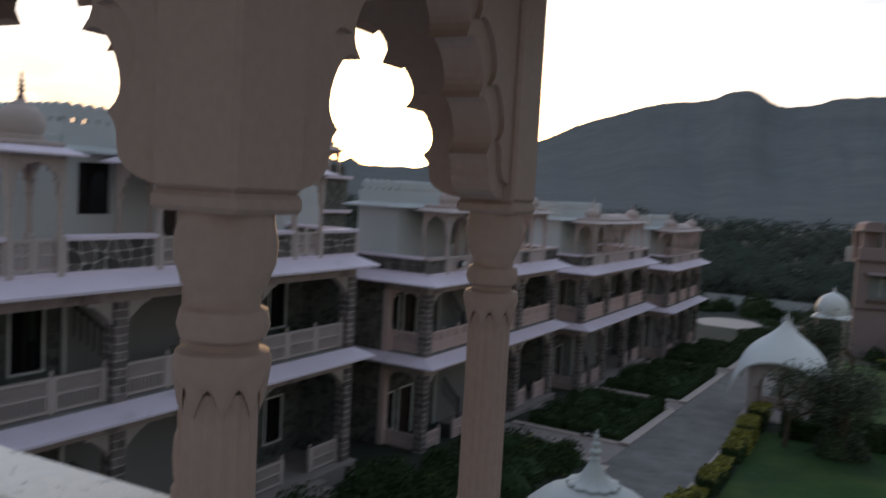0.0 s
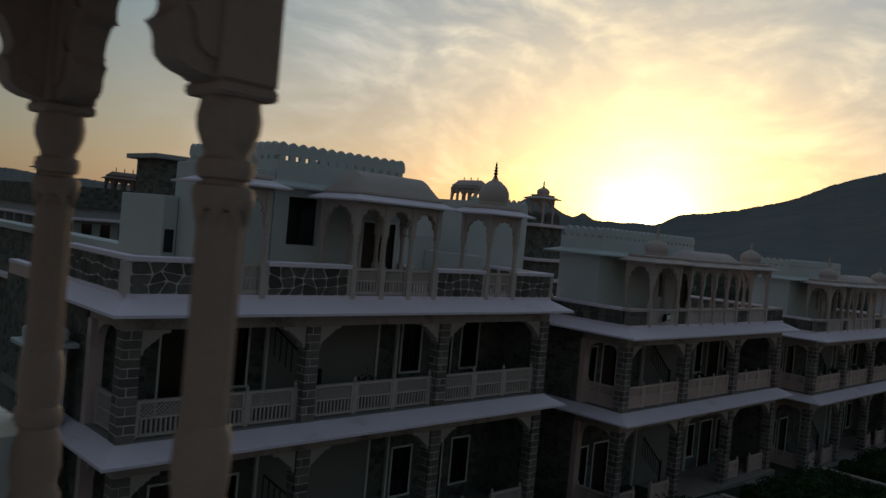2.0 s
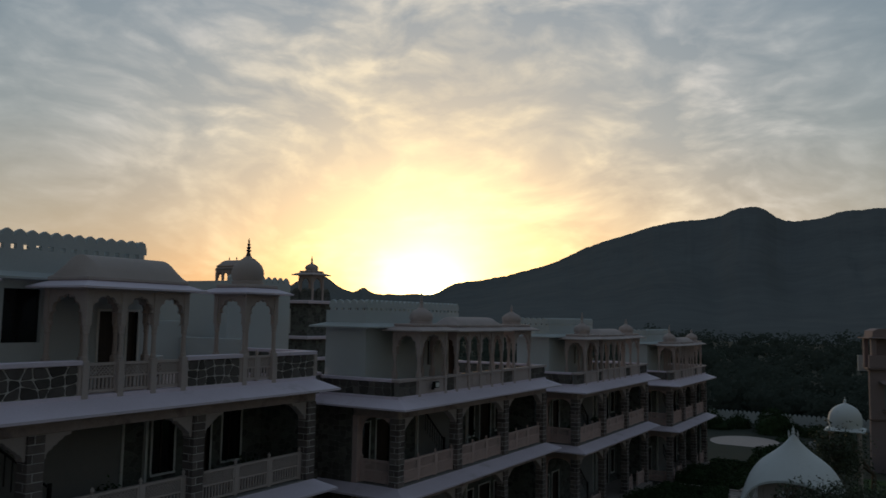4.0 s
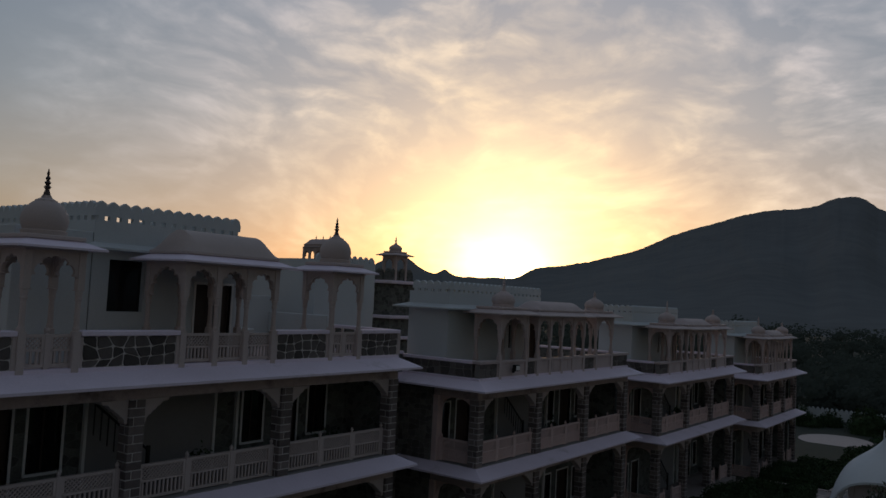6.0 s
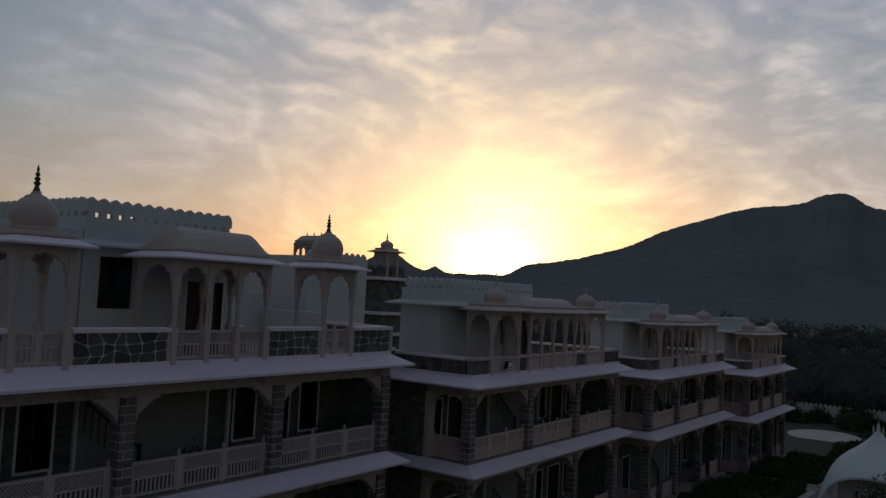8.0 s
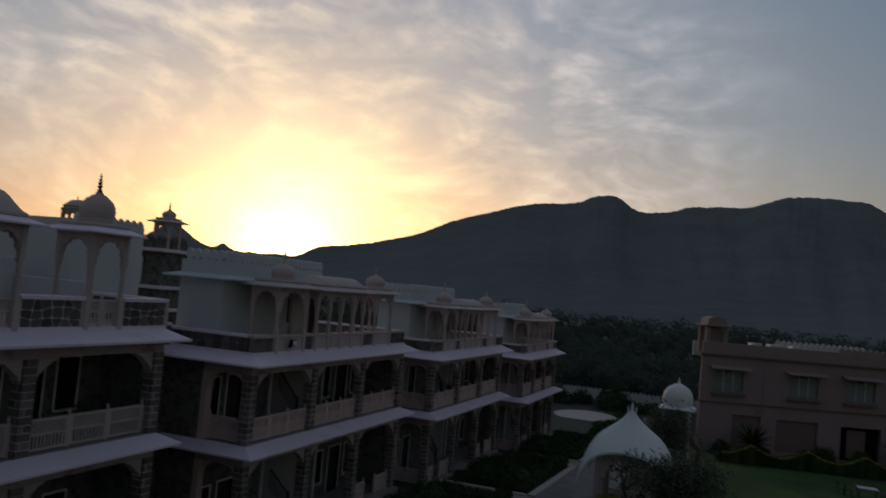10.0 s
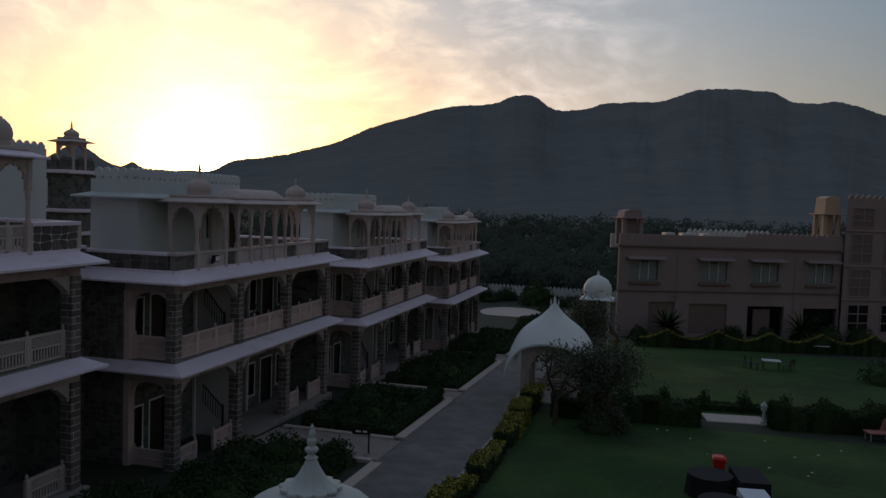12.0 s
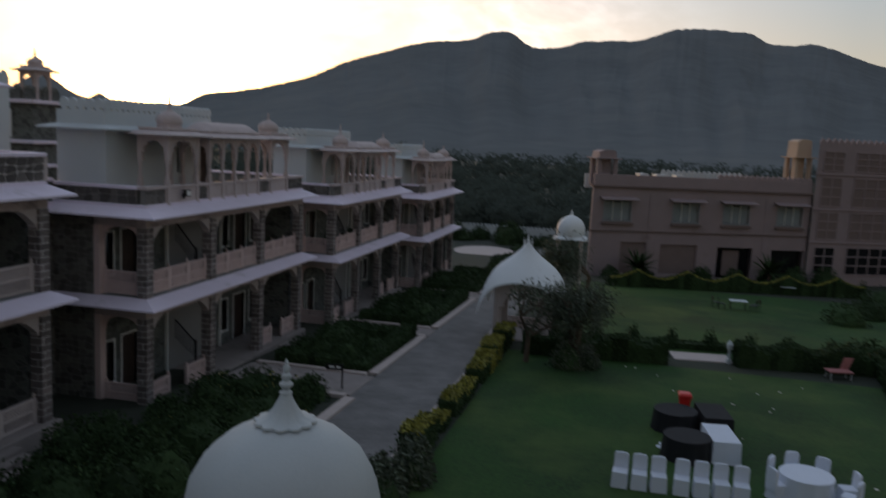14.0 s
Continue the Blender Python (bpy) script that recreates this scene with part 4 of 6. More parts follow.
    for a, b, stony in segs:
        if b - a < 0.3:
            continue
        if stony:
            crazy_panel(root, a + 0.08, b - 0.08, z0, z1, single, bed_mat=bed)
            part("parapet_cap", Shape().box(-0.40, -0.02, a, b, z1, pt, 0.015), "eave" if rail == "cream" else "kioskstone", root)
            for u in ((a, b) if rail == "cream" else ()):
                part("parapet_pier", Shape().box(-0.34, -0.08, u - 0.08, u + 0.08, z0, z1, 0.01), "cream", root)
        elif rail == "pink":
            w = part("parapet_panel", Shape().box(-0.32, -0.10, a - 0.06, b + 0.06, z0, z1), "kioskstone", root)
            nb = 3 if b - a > 2.5 else 1
            for q in range(nb):
                u0, u1 = a + (b - a) * q / nb, a + (b - a) * (q + 1) / nb
                part("raised_border", Shape().box(-0.10, -0.075, u0 + 0.02, u1 - 0.02, z0 + 0.02, z0 + 0.10).box(-0.10, -0.075, u0 + 0.02, u0 + 0.12, z0 + 0.10, z1).box(-0.10, -0.075, u1 - 0.12, u1 - 0.02, z0 + 0.10, z1), "kioskstone", w)
            part("parapet_cap", Shape().box(-0.38, -0.04, a, b, z1, pt - 0.02, 0.015), "kioskstone", root)
        else:
            balustrade(root, (-0.2, a + 0.06), (-0.2, b - 0.06), z0, round(z1 - z0, 2), 3 if b - a > 3 else 2)
    for yy, nm in ((0.0, 1), (L - 0.22, 2)):
        if nm == 1:
            crazy_panel(root, -4.1, -0.45, z0, z1, False, 0.05, "x", bed_mat=bed)
        else:
            part("parapet_wall", Shape().box(-8.9, -0.45, yy, yy + 0.2, z0, z1), "wallstone", root)
        part("parapet_cap", Shape().box(-4.2 if nm == 1 else -9, -0.40, yy - 0.03 + 0.03 * nm, yy + 0.30, z1, pt, 0.015), "eave", root)
    for a, b, dep, ny, ze, roof, top, fin, text in kiosks:
        kiosk(pose(x0 - 0.12 - dep / 2, y0 + (a + b) / 2, dz + ROOF), dep, b - a - 0.2, 1, ny, ze - ROOF, roof, top - ROOF, fin - ROOF, text, "cream" if rail == "cream" else "kioskstone")
    return root


DOME = "pale stone rooftop kiosk with cusped arches and a dome"
VAULT = "pale stone rooftop pavilion with cusped arches and a vaulted roof"
OPEN_A = [(f, a, b, c, d, k) for f in (0, 1) for a, b, c, d, k in
          ((1.9, 3.15, 0.0, 2.3, "door"), (3.57, 4.43, 0.62, 2.25, "window"), (10.22, 11.03, 0.65, 2.25, "window"), (11.75, 12.5, 0.0, 2.25, "door"), (13.03, 13.85, 0.65, 2.25, "window"))]
OPEN_B = [(f, a, b, c, d, k) for f in (0, 1) for a, b, c, d, k in
          ((0.40, 1.15, 0.6, 2.2, "window"), (1.64, 2.65, 0.0, 2.25, "door"), (9.40, 10.05, 0.65, 2.2, "window"), (10.7, 11.85, 0.0, 2.25, "door"), (12.40, 13.05, 0.65, 2.2, "window"))]

block_a = hotel_block(-17.35, 6.6, 0.995, 15.15, 7.98, True, OPEN_A,
                      [(2.10, 3.55, 1.2, 1, 9.88, "dome", 11.0, 11.70, DOME), (6.22, 9.50, 1.6, 3, 9.82, "vault", 10.68, 10.68, VAULT), (11.66, 13.16, 1.2, 1, 9.86, "dome", 10.98, 11.62, DOME)],
                      "three-tier dark stone hotel block with pale eaves and rooftop kiosks", ol=0.55)
roof_room(block_a, -8.0, -2.3, 4.95, 9.75, 10.05, 11.30, [(5.45, 6.5, 8.35, 9.75, "dark"), (8.25, 9.0, ROOF, 9.2, "door"), (9.2, 9.55, ROOF, 9.2, "door")], over=0.35)
part("roof_annexe", Shape().box(-4.3, -2.3, 2.9, 4.93, ROOF, 10.45, 0.02), "plaster", block_a, "white plastered roof annexe")
part("roof_annexe", Shape().box(-6.95, -3.95, 2.45, 2.88, ROOF, 9.45, 0.02).box(-6.95, -4.32, 2.88, 4.93, ROOF, 9.45, 0.02), "plaster", block_a, "low white plastered roof annexe")
part("annexe_window", Shape().box(-3.97, -3.94, 2.53, 2.80, 7.85, 8.5), "pane", block_a)
part("roof_wall", Shape().box(-6.6, -6.4, 9.75, 15.0, ROOF, 8.9, 0.02).box(-6.4, -3.2, 14.7, 14.9, ROOF, 8.3, 0.02), "plaster", block_a, "low white roof wall")

KB = [(1.40, 3.65, 1.15, 1, 9.66, "dome", 10.55, 11.26, DOME), (4.40, 9.0, 1.2, 4, 9.63, "vault", 10.25, 10.25, VAULT), (10.15, 12.15, 1.15, 1, 9.65, "dome", 10.50, 10.9, DOME)]
RB = [(4.50, 4.82, 8.05, 9.1, "dark"), (5.12, 5.44, 8.05, 9.1, "dark"), (6.95, 7.75, ROOF, 9.2, "door")]
for bx, by, bz, bl, one, txt in ((-16.72, 25.9, 0.0, 14.1, True, "hotel block of dark stone with pale eaves and open stair veranda"),
                                 (-16.2, 43.2, -0.58, 13.8, False, "hotel block further down the slope with pale eaves and rooftop kiosks"),
                                 (-15.5, 60.6, -1.3, 11.6, False, "last hotel block, lower down the slope, with pale eaves")):
    f = bl / 14.1
    kk = [(a * f, b * f, d, n, e, r, t, q, w) for a, b, d, n, e, r, t, q, w in KB]
    op = [(fl, a * f, b * f, c, d, k) for fl, a, b, c, d, k in OPEN_B]
    b = hotel_block(bx, by, bz, bl, 7.78, one, op, kk, txt, rail="pink")
    roof_room(b, -4.0, -1.95, 0.4, 7.9 * f, 9.78, 10.86, [(h[0] * f, h[1] * f, *h[2:]) for h in RB])

# recessed stone links between the blocks
for n, (xa, ya, yb, z) in enumerate(((-20.6, 21.75, 25.9, 7.9), (-20.0, 40.0, 43.2, 7.2), (-19.6, 57.0, 60.6, 6.6))):
    root = thing("link_wall", pose(xa, ya, 0), "recessed dark stone wall with a pale coping between two blocks", "wall", "recessed links")
    part("wall", Shape().box(-5, 0, 0.01, yb - ya - 0.01, -3.0, z - 0.12), "wallstone", root)
    crazy_panel(root, 0.05, yb - ya - 0.05, -2.0, z - 1.02, False, 0.02, "y", 0.29, "endstone", "greymortar")
    part("coping", Shape().box(-5, 0.06, 0.0, yb - ya, z - 0.12, z, 0.015), "eave", root)
    part("string_course", Shape().box(0, 0.1, 0.01, yb - ya - 0.01, z - 1.0, z - 0.85, 0.01), "eave", root)


# ---- the terrace and kiosk beside the camera ----
def near_terrace():
    body = Shape().box(-16, 9, -16, 0.45, -1.0, 8.4).box(-1.6, 9, 0.45, 1.2, 6.5, 8.4)
    tagged(part("terrace_floor", body, "plaster"), "white plastered roof terrace of the near block", "terrace", kind="structure")
    for nm, sh, mt, tx, ct in (("parapet_wall_north", Shape().box(-13, 0, 0, 0.285, -1.07, -0.05), "pale", "thick pale parapet wall round the terrace", "wall"),
                               ("parapet_coping", Shape().box(-13, 0.003, -0.003, 0.288, -0.05, 0, 0.006), "cap", "white coping with black pits and stains", "coping")):
        ob = tagged(part(nm, sh, mt), tx, ct, kind="structure")
        ob.matrix_world = pose(-2.54, -0.07, 9.47, 0, 0, 3.4)
    tagged(part("parapet_wall_east", Shape().box(-2.46, -1.42, 0.16, 0.42, 8.4, 9.10).box(-1.6, -1.42, 0.42, 1.0, 8.4, 9.10).box(-1.6, 9, 1.0, 1.2, 8.4, 9.10).box(8.8, 9, -16, 1.0, 8.4, 9.25).box(-16, 8.8, -16, -15.8, 8.4, 9.25)
                .box(-16, -15.8, -15.8, -0.8, 8.4, 9.25), "pale"), "pale terrace parapet wall", "wall", kind="structure")
    root = thing("terrace_kiosk", pose(-2.04, -0.22, 9.415, 0, 0, 2.9), "brown sandstone kiosk with turned pillars and cusped arches", "kiosk")
    h = 0.505
    zc = 1.04
    r = 0.057
    base = Shape().box(-0.10, 0.10, -0.10, 0.10, -0.35, -0.24, 0.01)
    base.lathe([(r * 1.45, -0.24), (r * 1.5, -0.20), (r * 1.2, -0.16), (r * 1.42, -0.10), (r * 1.34, -0.02), (r * 1.12, 0.02), (r * 1.10, 0.03), (r * 1.28, 0.045), (r * 1.26, 0.085), (r * 1.06, 0.10), (r * 1.16, 0.13), (r * 1.22, 0.19), (r * 1.16, 0.25), (r * 1.02, 0.275), (r * 0.97, 0.28)], 28)
    base = base.mesh("base", M["kiosk"], True)
    shaft = Shape().lathe([(r, 0.27), (r * 0.99, 0.5), (r * 0.97, zc - 0.262)], 32, flute=0.07).mesh("pillar", M["kiosk"])
    cap = Shape()
    n = 48
    rows = []
    for k, z, w in ((1.0, -0.30, 1.0), (1.10, -0.285, 0.85), (1.22, -0.25, 0.3), (1.27, -0.222, 0.0), (1.20, -0.205, 0.0), (0.93, -0.200, 0.0), (0.92, -0.190, 0.0), (1.10, -0.184, 0.0), (1.20, -0.165, 0.0), (1.12, -0.143, 0.0), (0.93, -0.138, 0.0),
                    (0.92, -0.124, 0.0), (1.04, -0.110, 0.0), (1.28, -0.075, 0.0), (1.33, -0.045, 0.0), (1.22, -0.012, 0.0), (1.20, 0.0, 0.0)):
        rows.append([(r * k * math.cos(2 * math.pi * i / n), r * k * math.sin(2 * math.pi * i / n), zc + z + w * 0.045 * abs(math.sin(4 * 2 * math.pi * i / n)) ** 1.0) for i in range(n)])
    for q in rows:
        cap.v += q
    cap.f = [(j * n + i, j * n + (i + 1) % n, (j + 1) * n + (i + 1) % n, (j + 1) * n + i) for j in range(len(rows) - 1) for i in range(n)]
    cap = cap.mesh("capital", M["kiosk"], True)
    imp = Shape().box(-0.080, 0.080, -0.080, 0.080, zc, zc + 0.030, 0.008).mesh("abacus", M["kiosk"])
    blk = Shape().box(-0.078, 0.078, -0.078, 0.078, zc + 0.030, zc + 0.62, 0.008).mesh("impost_block", M["kiosk"])
    for x in (-h, h):
        for y in (-h, h):
            ob = part("pillar", shaft, "", root)
            ob.matrix_local = pose(x, y, 0)
            for nm, me in (("base", base), ("capital", cap), ("abacus", imp), ("impost_block", blk)):
                part(nm, me, "", ob)
    for ax in ("x", "y"):
        me = arch_panel(2 * h - 0.15, zc + 0.035, zc + 0.62, 0.3, 0.5, 0.10, axis=ax, step=10, side=((0.305, 0.105), (0.245, 0.23), (0.165, 0.35), (0.068, 0.45))).mesh("arch_panel", M["kiosk"])
        # raised moulding that follows the cusps on both faces
        mo = arch_panel(2 * h - 0.155, zc + 0.075, zc + 0.615, 0.3, 0.5, 0.125, axis=ax, step=10, side=((0.350, 0.10), (0.290, 0.225), (0.20, 0.355), (0.085, 0.465))).mesh("moulding", M["kiosk"])
        for k in (-h, h):
            ob = part("arch_panel", me, "", root)
            ob.matrix_local = pose(0, k, 0) if ax == "x" else pose(k, 0, 0)
            part("moulding", mo, "", ob)
    z = zc + 0.62
    part("lintel", Shape().box(-h - 0.12, h + 0.12, -h - 0.12, h + 0.12, z, z + 0.12, 0.01), "kiosk", root)
    part("eave", Shape().lathe([(0.95, z + 0.08), (1.42, z + 0.06), (1.42, z + 0.10), (0.9, z + 0.26)], 4, turn=math.pi / 4), "kiosk", root)
    part("dome", Shape().lathe([(0.55, z + 0.24), (0.6, z + 0.5), (0.55, z + 0.75), (0.36, z + 0.98), (0.08, z + 1.1)], 24), "kiosk", root, smooth=True)


near_terrace()


# ---- garden pavilions ----
def garden_dome():
    """The white domed pavilion below the terrace."""
    cx, cy = -4.75, 11.33
    root = thing("garden_pavilion", pose(cx, cy, gz(cy) - 0.066), "white domed garden pavilion with a beaded spire", "pavilion")
    b = gz(cy)
    prof = [(1.38, 3.55 - b), (1.45, 3.75 - b), (1.49, 4.1 - b), (1.48, 4.45 - b), (1.39, 4.85 - b), (1.17, 5.24 - b), (0.85, 5.52 - b), (0.52, 5.68 - b), (0.28, 5.75 - b)]
    part("dome", Shape().lathe(prof, 40, flute=0.016), "marble", root, smooth=True)
    petals = Shape()
    n = 96
    ring = lambda r, z, k: [(r * (1 + k * abs(math.sin(6 * 2 * math.pi * i / n))) * math.cos(2 * math.pi * i / n), r * (1 + k * abs(math.sin(6 * 2 * math.pi * i / n))) * math.sin(2 * math.pi * i / n), z) for i in range(n)]
    rows = [ring(0.36, 5.69 - b, 0.14), ring(0.41, 5.735 - b, 0.16), ring(0.40, 5.765 - b, 0.16), ring(0.28, 5.81 - b, 0.06), ring(0.20, 5.92 - b, 0), ring(0.11, 6.08 - b, 0), ring(0.075, 6.17 - b, 0)]
    for q in rows:
        petals.v += q
    petals.f = [(j * n + i, j * n + (i + 1) % n, (j + 1) * n + (i + 1) % n, (j + 1) * n + i) for j in range(len(rows) - 1) for i in range(n)]
    part("petal_collar", petals, "marble", root, smooth=True)
    z = 6.16 - b
    part("spire", Shape().lathe([(0.07, z), (0.10, z + 0.02), (0.06, z + 0.05), (0.05, z + 0.07), (0.10, z + 0.13), (0.10, z + 0.16), (0.05, z + 0.20), (0.075, z + 0.24), (0.07, z + 0.29), (0.035, z + 0.32),
                                 (0.055, z + 0.37), (0.045, z + 0.42), (0.02, z + 0.45), (0.03, z + 0.48), (0.004, z + 0.53)], 16), "marble", root, smooth=True)
    e = 3.40 - b
    part("eave", Shape().lathe([(1.5, e), (2.15, e - 0.12), (2.15, e - 0.06), (1.55, e + 0.15), (1.5, e + 0.18)], 8, turn=math.pi / 8), "marble", root)
    for k in range(8):
        a = 2 * math.pi * (k + 0.5) / 8
        part("pillar", Shape().lathe([(0.16, -0.4), (0.16, 0.3), (0.11, 0.4), (0.10, e - 0.5), (0.15, e - 0.4), (0.15, e)], 12, 1.4 * math.cos(a), 1.4 * math.sin(a)), "marble", root)


def bangla_gazebo():
    """A white gazebo whose curved roof droops to its corners."""
    cx, cy = -5.40, 46.2
    b = gz(cy)
    root = thing("garden_gazebo", pose(cx, cy, b), "white garden gazebo with a curved drooping roof and spire", "gazebo")
    s = Shape()
    n = 28
    hx, hy = 2.5, 1.95
    for k in (0.0, -0.12):
        for i in range(n + 1):
            for j in range(n + 1):
                u, v = 2 * i / n - 1, 2 * j / n - 1
                z = 3.12 - 0.88 * abs(v) ** 2.2 - 0.65 * u * u - 1.28 * abs(u) ** 6 + 1.40 * math.exp(-math.sqrt(u * u + v * v) / 0.35)
                s.v.append((u * hx, v * hy, z - b + k))
    m = (n + 1) ** 2
    q = lambda i, j, o: o + i * (n + 1) + j
    s.f = [(q(i, j, 0), q(i + 1, j, 0), q(i + 1, j + 1, 0), q(i, j + 1, 0)) for i in range(n) for j in range(n)]
    s.f += [(q(i, j, m), q(i, j + 1, m), q(i + 1, j + 1, m), q(i + 1, j, m)) for i in range(n) for j in range(n)]
    for i in range(n):
        s.f += [(q(i, 0, 0), q(i, 0, m), q(i + 1, 0, m), q(i + 1, 0, 0)), (q(i, n, 0), q(i + 1, n, 0), q(i + 1, n, m), q(i, n, m)),
                (q(0, i, 0), q(0, i + 1, 0), q(0, i + 1, m), q(0, i, m)), (q(n, i, 0), q(n, i, m), q(n, i + 1, m), q(n, i + 1, 0))]
    part("curved_roof", s, "lime", root, smooth=True)
    z = 4.30 - b
    part("spire", Shape().lathe([(0.26, z - 0.25), (0.15, z - 0.02), (0.07, z + 0.12), (0.11, z + 0.2), (0.05, z + 0.28), (0.08, z + 0.36), (0.03, z + 0.44), (0.005, z + 0.6)], 14), "lime", root, smooth=True)
    for sx in (-1, 1):
        part("finial", Shape().lathe([(0.06, z - 0.4), (0.03, z), (0.05, z + 0.1), (0.005, z + 0.35)], 8, sx * 0.22, 0), "lime", root)
        for sy in (-1, 1):
            x, y = sx * 1.45, sy * 1.30
            p = part("pillar", Shape().box(x - 0.14, x + 0.14, y - 0.14, y + 0.14, -0.4, 3.35, 0.03), "cream", root)
            part("half_column", Shape().lathe([(0.11, 0.18), (0.16, 0.35), (0.09, 0.5), (0.085, 1.7), (0.14, 1.85), (0.14, 1.95)], 10, x - sx * 0.22, y), "cream", p)
        part("arch_panel", arch_panel(2.3, 1.9, 3.3, 0.95, 0.9, 0.2, axis="y").move(pose(sx * 1.45, 0, 0)), "cream", root)
        part("arch_panel", arch_panel(2.6, 1.9, 3.45, 1.1, 1.0, 0.2, axis="x").move(pose(0, sx * 1.30, 0)), "cream", root)
    part("platform", Shape().box(-1.9, 1.9, -1.8, 1.8, -0.5, 0.18, 0.03), "cream", root)
    rail_panel(root, pose(1.45, -1.2, 0.2), 2.4, 0.6, "pink", "bench_rail")
    rail_panel(root, pose(-1.2, 1.35, 0.2, 0, 0, -90), 2.4, 0.6, "pink", "bench_rail")


def far_dome():
    cx, cy = -4.05, 62
    b = gz(cy)
    root = thing("garden_pavilion", pose(cx, cy, b), "small white domed pavilion among the garden trees", "pavilion")
    e = 3.15 - b
    part("dome", Shape().lathe([(0.98, e + 0.05), (1.06, e + 0.3), (1.08, e + 0.6), (1.0, e + 0.95), (0.78, e + 1.3), (0.45, e + 1.52), (0.12, e + 1.66)], 32), "lime", root, smooth=True)
    part("spire", Shape().lathe([(0.14, e + 1.62), (0.06, e + 1.8), (0.09, e + 1.86), (0.03, e + 1.95), (0.004, e + 2.1)], 10), "lime", root)
    part("eave", Shape().lathe([(1.0, e - 0.1), (1.75, e - 0.16), (1.75, e - 0.1), (1.05, e + 0.08)], 4, turn=math.pi / 4), "lime", root)
    for x in (-0.85, 0.85):
        for y in (-0.85, 0.85):
            part("pillar", Shape().lathe([(0.15, -0.3), (0.15, 0.4), (0.10, 0.5), (0.10, e - 0.5), (0.14, e - 0.05)], 10, x, y), "cream", root)


garden_dome()
bangla_gazebo()
far_dome()


# ---- the rose building across the lawn ----
def rose_building():
    root = thing("banquet_building", pose(-3.0, 79.5, 0.40, 0, 0, 23), "rose plastered two-storey building with crested parapet and shaded windows", "building")
    wins = [(0.95, 3.7), (8.2, 10.9), (13.65, 16.4), (19.6, 22.3)]
    doors = [(2.9, 5.6, -2.6, 0.55, "rosedark"), (7.1, 11.1, -2.6, 0.40, "rosedark"), (13.3, 17.2, -2.9, 0.25, "pane"), (19.3, 23.0, -2.9, 0.1, "pane")]
    s = Shape()
    for z0, z1, holes in ((-4.5, 1.55, [(a, b, c, d) for a, b, c, d, k in doors]), (1.55, 5.9, [(a, b, 2.7, 4.55) for a, b in wins])):
        t = Shape()
        wall_run(t, -0.3, 0, -0.3, 23.2, z0, z1, holes)
        s.add([(p[1], -p[0], p[2]) for p in t.v], [q[::-1] for q in t.f])
    part("front_wall", s, "rose", root)
    part("side_wall", Shape().prism([(-0.3, 0.3), (0.0, 0.3), (5.3, 12), (5.0, 12)], "z", -4.5, 5.9), "rose", root)
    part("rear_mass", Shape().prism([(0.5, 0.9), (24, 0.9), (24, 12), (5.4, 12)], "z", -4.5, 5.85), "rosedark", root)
    part("string_course", Shape().box(-0.45, 23.2, -0.16, 0.0, 1.55, 1.72, 0.03), "rosedark", root)
    part("cornice", Shape().box(-0.55, 23.2, -0.32, 0.35, 5.90, 6.12, 0.04), "rosedark", root)
    part("parapet", Shape().box(-0.3, 23.2, -0.02, 0.22, 6.12, 7.15, 0.02).prism([(-0.3, 0.22), (-0.08, 0.22), (5.2, 12), (5.0, 12)], "z", 5.90, 7.15), "rose", root)
    merlon = Shape().prism([(-0.26, 7.15), (0.26, 7.15), (0.26, 7.38), (0.16, 7.5), (0, 7.62), (-0.16, 7.5), (-0.26, 7.38)], "y", 0.0, 0.2).mesh("merlon", M["rose"])
    for i in range(18):
        part("merlon", merlon, "", root).matrix_local = pose(13.0 + i * 0.58, 0, 0)
    backm = Shape().prism([(-0.26, 6.85), (0.26, 6.85), (0.26, 7.3), (0.16, 7.5), (0, 7.65), (-0.16, 7.5), (-0.26, 7.3)], "y", 0.0, 0.2).mesh("merlon", M["plaster"])
    for i in range(16):
        part("merlon", backm, "", root).matrix_local = pose(10.4 + i * 0.6, 7.5, 0)
    part("rear_parapet", Shape().box(1.5, 23.5, 7.5, 7.7, 5.4, 6.9), "plaster", root)
    for a, b in wins:
        w = part("window", Shape().box(a - 0.12, b + 0.12, -0.08, 0.1, 2.58, 2.70, 0.02).box(a - 0.08, a, -0.03, 0.1, 2.7, 4.63, 0.01).box(b, b + 0.08, -0.03, 0.1, 2.7, 4.63, 0.01).box(a, b, -0.03, 0.1, 4.55, 4.63, 0.01), "curtain", root, "wide shaded window with pale curtains")
        part("pane", Shape().box(a, b, 0.22, 0.24, 2.7, 4.55), "pane", w)
        for q in range(3):
            u = a + (b - a) * (q + 0.5) / 3
            part("curtain", Shape().prism([(u - 0.43 + 0.086 * i, 0.19 + 0.02 * (i % 2)) for i in range(11)] + [(u + 0.43, 0.216), (u - 0.43, 0.216)], "z", 2.72, 4.52 - 0.08 * (q % 2)), "curtain", w)
        for k in (1, 2):
            u = a + (b - a) * k / 3
            part("mullion", Shape().box(u - 0.03, u + 0.03, 0.06, 0.16, 2.7, 4.55), "trim", w)
        part("sunshade", Shape().prism([(0.0, 5.02), (-0.95, 4.80), (-0.95, 4.72), (0.0, 4.90)], "x", a - 0.5, b + 0.5), "rose", w)
        part("sill_box", Shape().box(a - 0.25, b + 0.25, -0.32, -0.02, 2.28, 2.52, 0.03), "rosedark", w)
    # the open doorways get a black box that paints the shade inside
    for a, b, c, d, k in doors:
        part("shutter" if k == "rosedark" else "doorway", Shape().box(a, b, 0.2 if k == "rosedark" else 0.7, 0.8, c, d), k, root)
